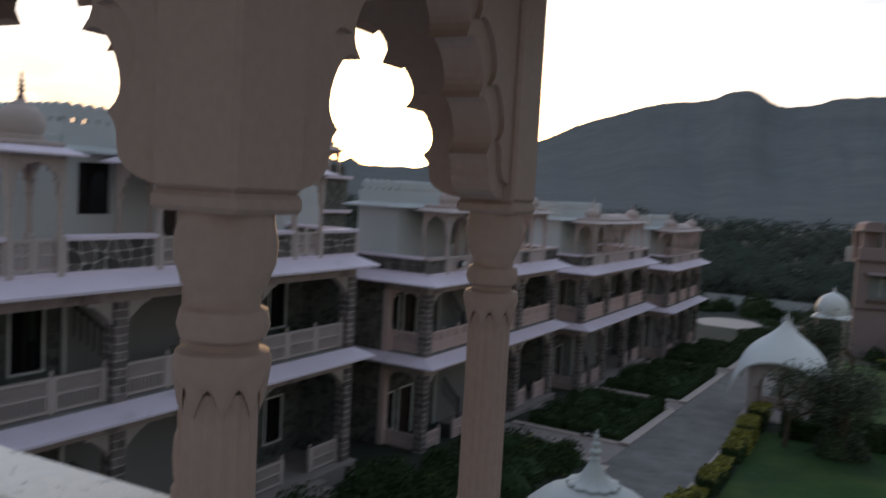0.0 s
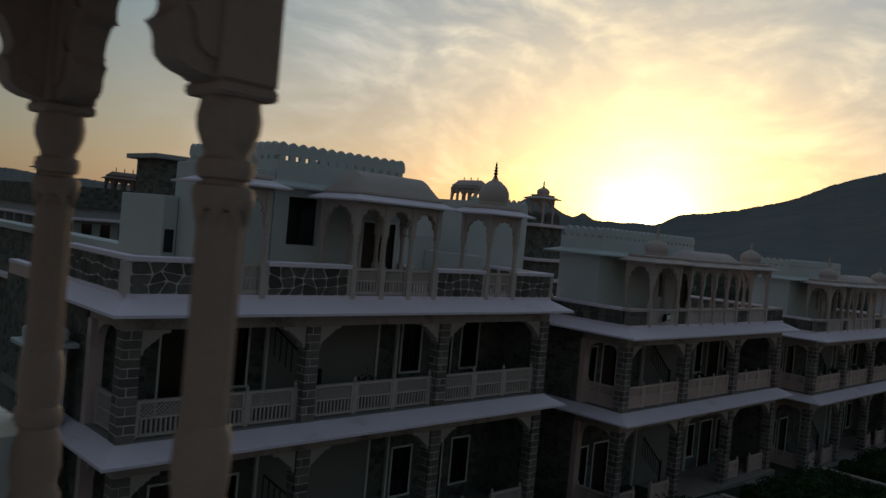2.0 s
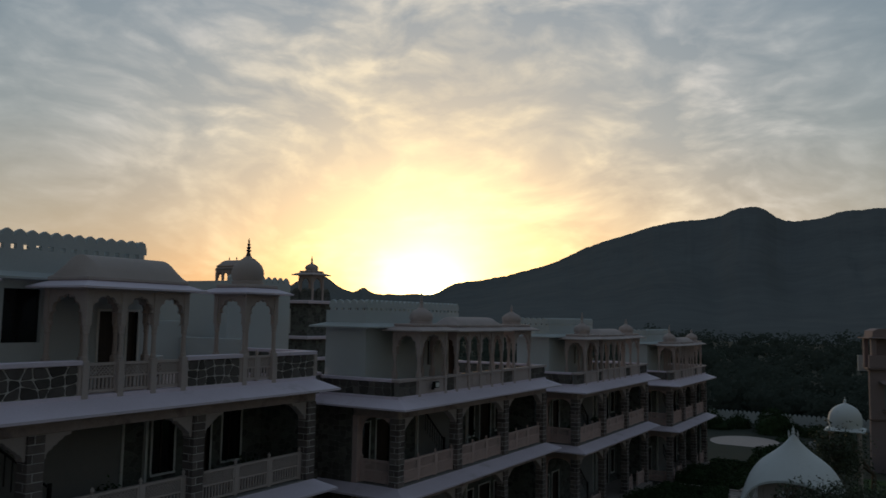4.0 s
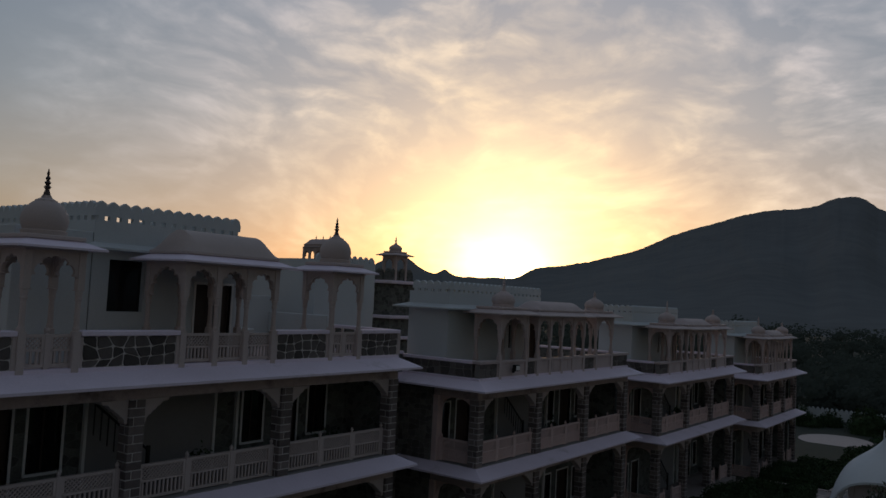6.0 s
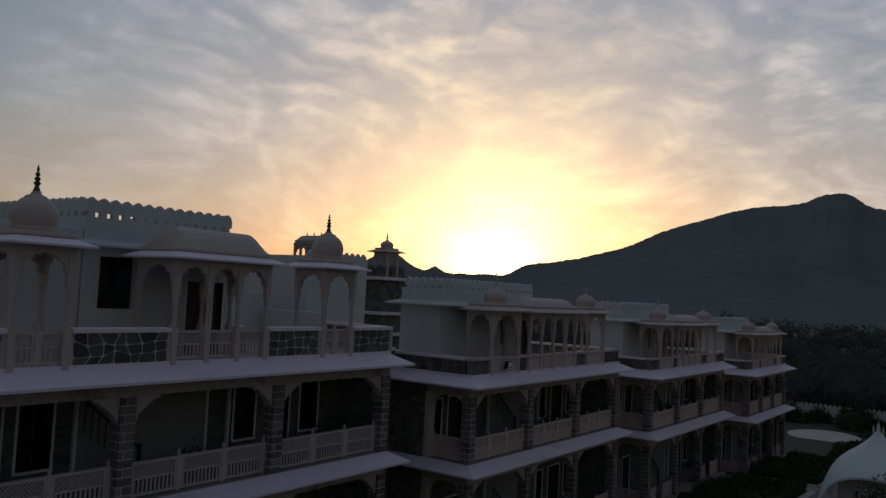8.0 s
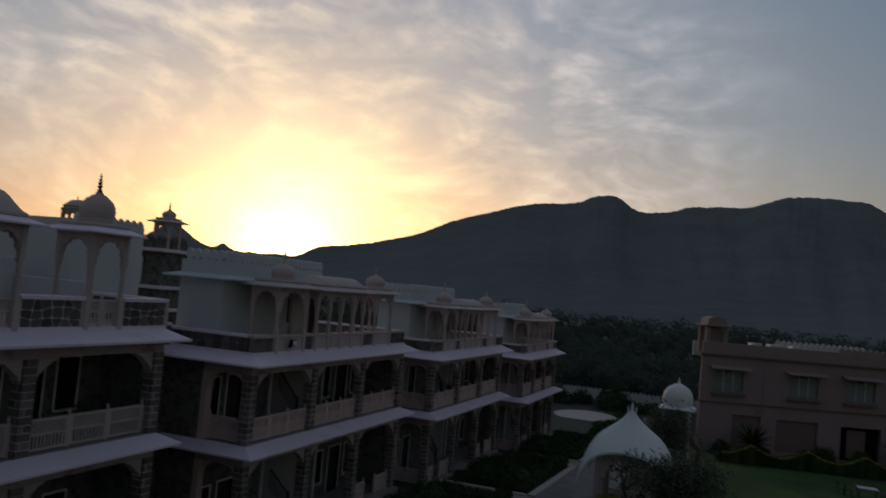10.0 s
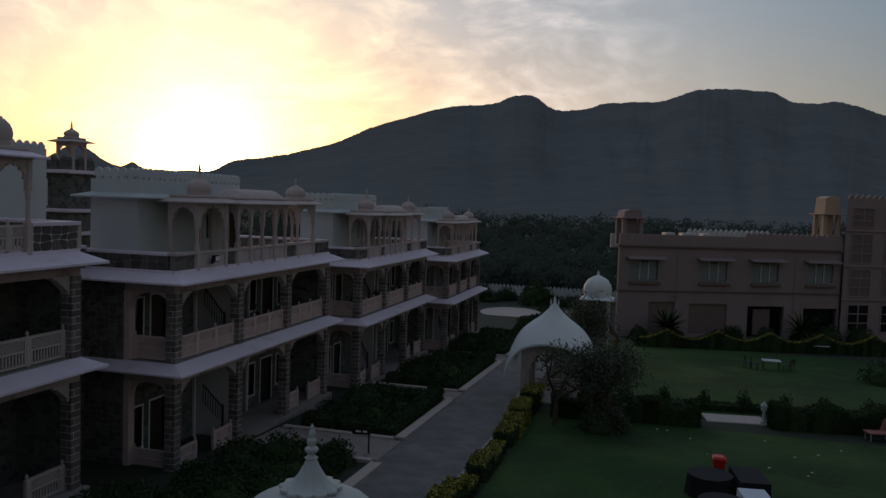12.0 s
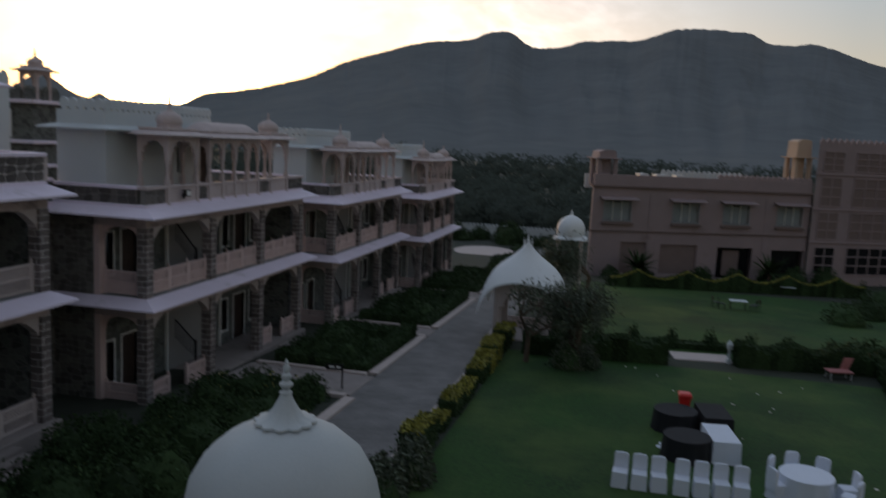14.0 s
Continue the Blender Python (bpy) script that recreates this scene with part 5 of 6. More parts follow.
    part("doorway_panel", Shape().box(14.2, 16.0, 0.5, 0.6, -2.7, -0.1), "rosedark", root)
    # pilaster strips and the taller projecting end
    for u in (5.9, 18.4):
        part("pilaster", Shape().box(u - 0.25, u + 0.25, -0.07, 0.0, -4.0, 5.4, 0.02), "rose", root)
    part("tower_wall", Shape().prism([(23.2, -0.35), (42, -0.35), (42, 12), (32.4, 12)], "z", -5, 11.2), "rose", root)
    for z in (8.0, 4.4, 1.0):
        part("tower_band", Shape().box(23.1, 41, -0.47, -0.35, z, z + 0.22, 0.02), "rose", root)
    tw = Shape().prism([(-0.3, 11.2), (0.3, 11.2), (0.3, 11.4), (0, 11.75), (-0.3, 11.4)], "y", -0.35, -0.15).mesh("merlon", M["rose"])
    for i in range(18):
        part("merlon", tw, "", root).matrix_local = pose(23.6 + i * 0.68, 0, 0)
    # tall screened bays between broad piers, with smaller panes beside them
    for u, w in ((23.9, 2.3), (27.6, 6.6), (35.4, 5.0)):
        for z0, z1 in ((8.45, 10.4), (4.85, 7.75), (1.45, 4.2), (-2.2, 0.6)):
            sc = part("lattice_screen", Shape().box(u, u + w, -0.37, -0.35, z0, z1), "rosedark" if z0 > 0 else "pane", root)
            nu, nz = max(2, int(w / 1.1)), 3
            for k in range(nu + 1):
                part("bar", Shape().box(u + w * k / nu - 0.05, u + w * k / nu + 0.05, -0.43, -0.37, z0, z1), "rose", sc)
            for k in range(nz + 1):
                zz = z0 + (z1 - z0) * k / nz
                part("bar", Shape().box(u, u + w, -0.44, -0.37, zz - 0.05, zz + 0.05), "rose", sc)
    # rooftop turrets; the right one has warm sunset light put into its colour
    for u, w, z0, z1, z2 in ((1.2, 1.7, 5.9, 8.6, 9.5), (22.3, 1.5, 5.9, 9.6, 11.5)):
        hue = "rose" if u < 10 else "sunlit"
        k = part("turret", Shape().box(u - w / 2 - 0.5, u + w / 2 + 0.5, 0.3, w + 1.3, z1, z1 + 0.12, 0.03), hue, root, "small roof turret with a flat eave")
        for x in (-w / 2, w / 2):
            for y in (0.8, 0.8 + w):
                part("pillar", Shape().box(u + x - 0.2, u + x + 0.2, y - 0.2, y + 0.2, z0, z1, 0.03), hue, k)
        part("turret_core", Shape().box(u - w / 2 + 0.4, u + w / 2 - 0.2, 1.3, 0.6 + w, z0, z1), hue, k)
        part("turret_roof", Shape().prism([(u - w / 2 - 0.1, z1 + 0.12), (u + w / 2 + 0.1, z1 + 0.12), (u + w / 2, z2 - 0.1), (u + w * 0.2, z2), (u - w * 0.2, z2), (u - w / 2, z2 - 0.2)], "y", 0.7, w + 0.9), hue, k)
    for u, w in ((5.2, 1.0), (7.0, 1.4), (9.2, 0.8)):
        part("roof_unit", Shape().box(u, u + w, 2.0, 3.0, 6.0, 7.3, 0.04), "grey", root)


rose_building()


# ---- buildings behind the wing ----
def rear_buildings():
    root = thing("rear_building", pose(-34.2, 41.0, 0), "dark grey rear hotel building with pale bands and crest", "building")
    part("wall", Shape().box(-16, 0, 0, 2.6, -3, 11.2), "wallstone", root)
    for z in (10.95, 8.6, 7.2, 5.0):
        part("band", Shape().box(-16.2, 0.3, -0.3, 2.8, z, z + 0.22, 0.03), "eave", root)
    m = Shape().prism([(-0.33, 11.2), (0.33, 11.2), (0.33, 11.55), (0.2, 11.85), (0, 12.0), (-0.2, 11.85), (-0.33, 11.55)], "y", 0, 0.25).mesh("merlon", M["wallstone"])
    m2 = Shape().prism([(-0.33, 11.2), (0.33, 11.2), (0.33, 11.55), (0.2, 11.85), (0, 12.0), (-0.2, 11.85), (-0.33, 11.55)], "x", -0.25, 0).mesh("merlon", M["wallstone"])
    for i in range(20):
        part("merlon", m, "", root).matrix_local = pose(-0.4 - i * 0.78, 0, 0)
        if i < 3:
            part("merlon", m2, "", root).matrix_local = pose(0, 0.4 + i * 0.78, 0)
    for x in (-9.5, -6.0, -2.2):
        w = part("window", Shape().box(x - 0.75, x + 0.75, -0.1, 0, 8.95, 10.6, 0.02), "trim", root)
        part("pane", Shape().box(x - 0.6, x + 0.6, -0.12, -0.1, 9.1, 10.4), "curtain", w)
    kiosk(pose(-34.75, 41.9, 11.15), 1.05, 1.05, 1, 1, 1.75, "dome", 2.5, 3.05, "small dark domed kiosk on the rear roof", "kioskstone", 0.42)
    kiosk(pose(-43.2, 43.3, 11.15, 0, 0, 90), 1.4, 2.5, 1, 4, 2.35, "vault", 3.05, 3.3, "dark arched pavilion on the rear roof", "kioskstone", 0.10)
    room = thing("rear_roof_room", pose(-22.2, 22.2, 0), "white rear roof room with a crested parapet", "building")
    part("wall", Shape().box(-4, 0, 0, 3.5, 6.0, 11.45), "plaster", room)
    cm = Shape().prism([(-0.15, 11.45), (0.15, 11.45), (0.15, 11.55), (0, 11.7), (-0.15, 11.55)], "x", -0.12, 0).mesh("merlon", M["plaster"])
    for i in range(10):
        part("merlon", cm, "", room).matrix_local = pose(0, 0.18 + i * 0.345, 0)
    part("block", Shape().box(-4, 0, -6, 0, -2, 8.0), "wallstone", room)

    far = thing("rear_building", pose(-58, 22, 0), "long grey hotel wing with balconies and a roof kiosk", "building")
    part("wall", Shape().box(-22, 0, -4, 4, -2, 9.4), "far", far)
    part("roof_band", Shape().box(-22, 0.4, -4.4, 4.4, 9.4, 10.9), "wallstone", far)
    for z in (8.5, 6.2, 3.9):
        part("ledge", Shape().box(-22, 0.7, -4.7, 4.3, z, z + 0.2, 0.03), "eave", far)
        for i in range(6):
            for nm, sh in (("window", Shape().box(0.0, 0.04, -3.6 + i * 1.3, -2.9 + i * 1.3, z - 1.7, z - 0.2)), ("window", Shape().box(-2.4 - i * 2.4, -1.2 - i * 2.4, -4.04, -4.0, z - 1.7, z - 0.2))):
                part(nm, sh, "pane", far)
            part("pier", Shape().box(-0.9 - i * 2.4, -0.6 - i * 2.4, -4.5, -4.0, z - 2.1, z, 0.02), "far", far)
    kiosk(pose(-62, 18.6, 10.85), 1.3, 1.3, 1, 1, 1.2, "dome", 1.75, 2.2, "small dark kiosk on the long rear roof", "rosedark", 0.5)
    kiosk(pose(-62, 24.0, 10.85), 1.4, 2.2, 1, 3, 0.95, "vault", 1.5, 1.85, "small open pavilion on the long rear roof", "rosedark", 0.3)
    box = thing("roof_tank_house", pose(-38.2, 17.0, 0.8), "dark grey roof tank house with a flat slab", "building")
    part("wall", Shape().box(-2.8, 0, -0.7, 0.7, -2, 11.6), "wallstone", box)
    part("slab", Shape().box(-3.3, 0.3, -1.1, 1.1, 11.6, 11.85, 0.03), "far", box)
    por = thing("side_porch", pose(-20.3, 5.9, 0), "tall white side pier with a capped top", "pier")
    part("pier", Shape().box(-0.42, 0.42, -0.4, 0.4, 0, 6.5, 0.02), "plaster", por)
    part("cap", Shape().box(-0.65, 0.65, -0.6, 0.6, 6.5, 6.62, 0.02).box(-0.45, 0.45, -0.42, 0.42, 6.62, 6.95, 0.05), "plaster", por)
    low = thing("side_wing_wall", pose(-24.0, 9.2, 0), "long dark stone side wall with a pale coping", "wall")
    part("wall", Shape().box(-20, 0, 0, 0.5, -1, 8.6), "wallstone", low)
    part("coping", Shape().box(-20, 0.1, -0.12, 0.6, 8.6, 8.85, 0.02), "plaster", low)
    part("band", Shape().box(-20, 0.05, -0.3, 0.0, 6.6, 6.8, 0.02), "eave", low)


rear_buildings()


# ---- planting ----
PR = random.Random(21)


def hedge(x0, x1, y0, y1, h, mat, label, wave=0.0, count=1400, size=0.055, ang=0.0, top=None):
    """A clipped hedge: a dark inner body and a coat of leaves; wave makes its top rise and fall."""
    cx, cy = (x0 + x1) / 2, (y0 + y1) / 2
    root = thing("hedge", pose(cx, cy, gz(cy), 0, 0, ang), label, "hedge", "garden hedges")
    a, b = (x1 - x0) / 2, (y1 - y0) / 2
    along = a > b
    hh = lambda t: h + wave * ((1 - abs(math.sin(t * math.pi / 4.6))) if top else abs(math.sin(t * math.pi / 2.6)))
    s = Shape()
    n = max(2, int(2 * max(a, b) / 0.4))
    for i in range(n):
        t0, t1 = -max(a, b) + 2 * max(a, b) * i / n, -max(a, b) + 2 * max(a, b) * (i + 1) / n
        z = hh((t0 + t1) / 2) - 0.07
        if along:
            s.box(t0, t1, -b + 0.06, b - 0.06, -0.5, z)
        else:
            s.box(-a + 0.06, a - 0.06, t0, t1, -0.5, z)
    part("branch_core", s, "leaf", root)

    def spot():
        u, v = PR.uniform(-a, a), PR.uniform(-b, b)
        t = hh(u if along else v)
        k = PR.random()
        j = PR.gauss(0, 0.03)
        if k < 0.4:
            return (u, v, t + j)
        if k < 0.75:
            w = PR.choice((-1, 1))
            return (u, w * b + j, PR.uniform(0, t)) if along else (w * a + j, v, PR.uniform(0, t))
        w = PR.choice((-1, -1, 1))
        return (w * a + j, v, PR.uniform(0, t)) if along else (u, w * b + j, PR.uniform(0, t))
    tagged(part("foliage", foliage(PR, count, spot, size), mat, root), kind="stuff")
    # crest yellow: golden leaf colour plus the low sun painted onto the top
    if top:
        def crest():
            u = PR.uniform(-max(a, b), max(a, b))
            v = PR.uniform(-0.2, 0.2) if along else PR.uniform(-a, a)
            return (u, v - b * 0.5, hh(u) + PR.uniform(-0.04, 0.09)) if along else (v, u, hh(u) + PR.uniform(-0.03, 0.1))
        tagged(part("crest", foliage(PR, count // 2, crest, size), top, root, "bright yellow crest leaves with low sunlight in their colour"), kind="stuff")


def shrub(x, y, r, h, mat="leaf", label="dense dark green garden shrub", count=420, size=0.075, blossom=False):
    root = thing("shrub", pose(x, y, gz(y)), label, "shrub", "garden shrubs")
    s = Shape()
    n, m = 10, 6
    for j in range(m + 1):
        for i in range(n):
            a, e = 2 * math.pi * i / n, math.pi / 2 * j / m
            k = 0.80 * (1 + 0.22 * noise.noise((x + math.cos(a), y + math.sin(a), j * 0.5)))
            s.v.append((k * r * math.cos(e) * math.cos(a), k * r * math.cos(e) * math.sin(a), k * h * math.sin(e) - 0.06))
    s.f = [(j * n + i, j * n + (i + 1) % n, (j + 1) * n + (i + 1) % n, (j + 1) * n + i) for j in range(m) for i in range(n)]
    part("branch_core", s, "leaf", root)

    def spot():
        a, e = PR.uniform(0, 2 * math.pi), math.asin(PR.random())
        k = PR.uniform(0.78, 1.08) * (1 + 0.25 * noise.noise((x + math.cos(a), y + math.sin(a), e)))
        return (k * r * math.cos(e) * math.cos(a), k * r * math.cos(e) * math.sin(a), k * h * math.sin(e))
    tagged(part("foliage", foliage(PR, count, spot, size), mat, root), kind="stuff")
    if blossom:
        tagged(part("blossom", foliage(PR, 40, spot, 0.06), "flower", root), kind="stuff")


def tree(x, y, h, spread, base, leaves, size, label, mat="tree", fuzz=0.2):
    """A tapered trunk that forks into limbs, with loose leaf clumps at their ends."""
    root = thing("tree", pose(x, y, gz(y)), label, "tree", "garden trees")
    s = Shape()
    tips = []

    def limb(p, d, length, r, depth):
        q = p + d * length
        k = 6
        u = d.orthogonal().normalized()
        w = d.cross(u)
        s.add([c + rr * (math.cos(2 * math.pi * i / k) * u + math.sin(2 * math.pi * i / k) * w) for c, rr in ((p, r), (q, r * 0.68)) for i in range(k)],
              [(i, (i + 1) % k, k + (i + 1) % k, k + i) for i in range(k)])
        if depth == 0:
            tips.append(q)
            return
        for _ in range(3 if depth > 1 else 4):
            e = (d + Vector((PR.gauss(0, 0.55), PR.gauss(0, 0.55), PR.gauss(0.12, 0.3)))).normalized()
            e.x *= spread
            e.y *= spread
            limb(q, e.normalized(), length * PR.uniform(0.6, 0.8), r * 0.62, depth - 1)
    limb(Vector((0, 0, -0.2)), Vector((0.05, 0.02, 1)).normalized(), base, 0.085, 3)
    top = max(t.z for t in tips)
    k = h / top
    s.v = [(p[0] * k, p[1] * k, p[2] * k) for p in s.v]
    part("trunk", s, "bark", root)
    tips = [t * k for t in tips]

    def spot():
        t = PR.choice(tips)
        return t + Vector((PR.gauss(0, fuzz), PR.gauss(0, fuzz), PR.gauss(-fuzz * 0.8, fuzz * 1.3)))
    tagged(part("crown", foliage(PR, leaves, spot, size), mat, root), kind="stuff")


def palm(x, y, h, label="dark fan palm with stiff arching fronds"):
    root = thing("palm", pose(x, y, gz(y)), label, "palm", "garden palms")
    part("trunk", Shape().lathe([(0.2, -0.3), (0.16, h * 0.4), (0.12, h * 0.55)], 8), "bark", root)
    for k in range(46):
        a = 2 * math.pi * k / 46 * 5 + PR.uniform(-0.2, 0.2)
        lift = PR.uniform(0.1, 1.35)
        reach = PR.uniform(1.5, 2.1) * math.cos(lift * 0.6)
        s = Shape()
        for j in range(6):
            t0, t1 = j / 6, (j + 1) / 6
            for sg in (1, -1):
                pt = lambda t, o: (math.cos(a) * t * reach - math.sin(a) * o, math.sin(a) * t * reach + math.cos(a) * o, h * 0.45 + lift * t * 1.7 - 0.45 * t * t - abs(o) * 0.35)
                s.add([pt(t0, 0), pt(t1, 0), pt(t1 + 0.14, sg * 0.20 * (1.1 - t1)), pt(t0 + 0.14, sg * 0.20 * (1.1 - t0))], [(0, 1, 2, 3)])
        part("frond", s, "leaf", root)


# golden hedge blocks beside the path
y = 23.6
while y < 44.0:
    w = PR.uniform(1.0, 1.9)
    hedge(-6.45, -5.7 + PR.uniform(-0.15, 0.15), y, y + w, PR.choice((0.35, 0.65, 1.1, 0.85)), PR.choice(("leaf", "leaf", "gold")), "clipped golden hedge block with sunlit yellow painted along its top", count=900, size=0.065, top="gold")
    y += w + PR.choice((0.05, 0.3, 0.6))
# beds along the verandas: edging hedges and shrubs
for a, b in ((33.8, 42.5), (45.6, 57.4), (60.6, 73)):
    hedge(-11.7, -10.85, a, b, 0.6, "leaf", "low dark clipped hedge edging the bed", count=3200, size=0.07)
    hedge(-15.3, -11.7, a, a + 1.0, 0.6, "leaf", "low dark clipped hedge edging the bed", count=2000, size=0.07)
    hedge(-15.0, -11.7, b - 2.2, b - 0.8, 0.7, "leaf", "tall dark clipped hedge", count=2400, size=0.07)
    for k in range(20):
        shrub(PR.uniform(-15.2, -11.9), PR.uniform(a + 0.8, b - 1.5), PR.uniform(0.7, 1.3), PR.uniform(0.6, 1.35), count=560)
for k in range(36):
    shrub(PR.uniform(-15.6, -11.4), PR.uniform(14.0, 28.8), PR.uniform(0.75, 1.25), PR.uniform(0.7, 1.5), count=760, blossom=k % 9 == 0)
for k in range(5):
    shrub(PR.uniform(-13.6, -11.4), 28.9 + PR.uniform(-0.5, 0.2), PR.uniform(0.5, 0.8), PR.uniform(0.7, 1.0), count=520)
for x, yy, r, h in ((-15.0, 12.5, 0.9, 1.2), (-13.6, 14.0, 0.8, 1.0), (-12.0, 13.0, 0.9, 1.1), (-15.3, 9.5, 0.8, 1.0), (-11.2, 11.5, 0.8, 0.9)):
    shrub(x, yy, r, h, count=520)
for k in range(7):
    shrub(-5.9 + PR.uniform(-0.6, 0.5), 20.0 + k * 0.55, PR.uniform(0.5, 0.75), PR.uniform(0.8, 1.3), "tree", "loose grey-green oleander shrub", 420, 0.09)
# hedges across the lawn, with clipped cones behind
hedge(-4.8, 2.6, 41.6, 42.6, 0.85, "leaf", "wavy-topped clipped dark hedge across the lawn", wave=0.45, count=6000, size=0.07, ang=8)
hedge(6.1, 14.2, 44.0, 45.0, 0.9, "leaf", "wavy-topped clipped dark hedge across the lawn", wave=0.45, count=6000, size=0.07, ang=10)
hedge(12.6, 13.6, 38.2, 44.4, 0.9, "leaf", "clipped green hedge closing the side of the lawn", count=5200, size=0.07, ang=-9)
hedge(-4.5, 16, 46.9, 47.6, 0.45, "leaf", "low dark hedge behind the paved strip", count=4200, size=0.08, ang=6)
for i in range(9):
    shrub(-3.4 + i * 2.15, 46.2 + i * 0.25, 0.48, 1.15, label="clipped dark conical shrub", count=320)
hedge(-1.6, 22, 75.6, 76.8, 0.9, "leaf", "wavy hedge with a bright yellow crest before the building", wave=0.75, count=6500, size=0.11, ang=15, top="gold")
for u, r in ((1.0, 1.0), (4.5, 0.9), (10.5, 1.2), (14.0, 1.1), (17.5, 1.0), (20.5, 1.4), (24.0, 1.5)):
    a = radians(23)
    shrub(-2.0 + u * math.cos(a), 77.6 + u * math.sin(a), r, r * 1.3, count=500, size=0.13)
palm(1.5, 79.0, 2.6)
palm(14.2, 83.6, 2.8)
for x, yy, r, h in ((12.3, 47.5, 1.0, 1.1), (13.6, 48.3, 1.2, 1.3), (15.2, 47.5, 1.1, 1.0), (16.0, 62, 1.6, 1.8), (18.5, 66, 1.6, 2.0), (20.5, 70, 1.8, 2.2)):
    shrub(x, yy, r, h, count=620, size=0.10)
tree(-4.4, 39.5, 3.9, 1.25, 0.9, 1700, 0.085, "slender garden tree with sparse open crown", fuzz=0.24)
tree(-2.1, 39.3, 3.8, 1.1, 0.4, 8000, 0.075, "bushy grey-green tree spreading over the lawn", fuzz=0.42)
for x, yy, r, h in ((-2.3, 39.2, 0.9, 1.5), (-1.5, 39.6, 0.8, 1.2)):
    shrub(x, yy, r, h, "tree", "loose grey-green bush under the garden trees", 900, 0.08)
tree(-4.6, 59.0, 4.4, 1.3, 0.9, 4200, 0.10, "dark leafy tree beside the white pavilion", fuzz=0.45)
tree(-2.6, 64.0, 4.6, 1.3, 0.9, 4200, 0.10, "dark leafy tree beside the white pavilion", fuzz=0.45)
for k in range(16):
    shrub(PR.uniform(-13.5, -6.5), PR.uniform(74, 100), PR.uniform(0.8, 1.5), PR.uniform(0.8, 1.6), count=420, size=0.12)
for k in range(9):
    shrub(PR.uniform(-24, -8), PR.uniform(101, 108), PR.uniform(1.2, 2.2), PR.uniform(1.4, 3.0), count=520, size=0.16)


def leaf_clump(s, g, c, r, h, count, lo, hi):
    """Leaf sprays round a crown's middle c."""
    for _ in range(count):
        u = Vector((g.gauss(0, 1), g.gauss(0, 1), g.gauss(0, 1))).normalized() * r * g.uniform(0.5, 1.08)
        p = c + Vector((u.x, u.y, u.z * 0.8))
        nn = (u.normalized() * 0.5 + Vector((g.gauss(0, 0.3), -0.8, 0.7))).normalized()
        q = nn.orthogonal().normalized()
        w = nn.cross(q)
        k = r * g.uniform(lo, hi)
        n = len(s.v)
        s.v += [tuple(p - q * k), tuple(p + w * k * 0.8), tuple(p + q * k), tuple(p - w * k * 0.8)]
        s.f.append((n, n + 1, n + 2, n + 3))


def far_woods():
    s = Shape()
    g = random.Random(5)
    for _ in range(4200):
        d = 116 + 620 * g.random() ** 1.7
        a = radians(g.uniform(-62, 34))
        x, yy = d * math.sin(a), d * math.cos(a)
        if yy < 96 or (-4 < x < 42 and yy < 112):
            continue
        h = g.uniform(1.6, 4.4) * (1 + d / 900) * (1.5 if g.random() < 0.08 else 1.0)
        r = h * g.uniform(0.4, 0.65)
        near = d < 210
        leaf_clump(s, g, Vector((x, yy, -2.9 + h * 0.55)), r, h, 110 if near else 60 if d < 400 else 26, *((0.08, 0.16) if near else (0.12, 0.24)))
    tagged(part("far_woods", s, "woods"), "scattered dark scrub trees across the far plain", "trees", kind="stuff")


far_woods()


# ---- garden walls, paving and furniture ----
def boundary_wall():
    root = thing("boundary_wall", pose(-30, 113, -3.0), "white crested boundary wall of the garden", "wall")
    part("wall", Shape().box(0, 26, 0, 0.3, -0.5, 1.15), "plaster", root)
    m = Shape().prism([(-0.22, 1.15), (0.22, 1.15), (0.22, 1.3), (0, 1.55), (-0.22, 1.3)], "y", 0, 0.3).mesh("merlon", M["plaster"])
    for i in range(46):
        part("merlon", m, "", root).matrix_local = pose(0.3 + i * 0.56, 0, 0)
    pl = Shape()
    n = 40
    pl.v = [(3.6 * math.cos(2 * math.pi * i / n), 4.5 * math.sin(2 * math.pi * i / n), 0) for i in range(n)]
    pl.f = [tuple(range(n))]
    tagged(part("pavement_round", pl.move(pose(-16.5, 95, gz(94) + 0.03)), "kerb"), "pale round paved forecourt", "pavement", kind="structure")


boundary_wall()
sl = thing("lawn_step", pose(4.5, 44.9, gz(44.9), 0, 0, 8), "pale paved slab between the hedges", "paving")
part("slab", Shape().box(-1.55, 1.55, -0.8, 0.8, -0.3, 0.08, 0.03), "kerb", sl)


def lantern_post(x, yy):
    root = thing("lantern_post", pose(x, yy, gz(yy)), "short white lantern post on the lawn", "lamp post", "lantern posts")
    part("post", Shape().lathe([(0.13, -0.2), (0.13, 0.25), (0.08, 0.3), (0.07, 0.75), (0.14, 0.8)], 10), "plaster", root)
    part("lantern", Shape().box(-0.13, 0.13, -0.13, 0.13, 0.80, 1.05, 0.02).lathe([(0.22, 1.05), (0.12, 1.15), (0.02, 1.28)], 4, turn=math.pi / 4), "plaster", root)


for x, yy in ((5.85, 44.2), (-2.0, 44.6), (15.6, 46.5)):
    lantern_post(x, yy)


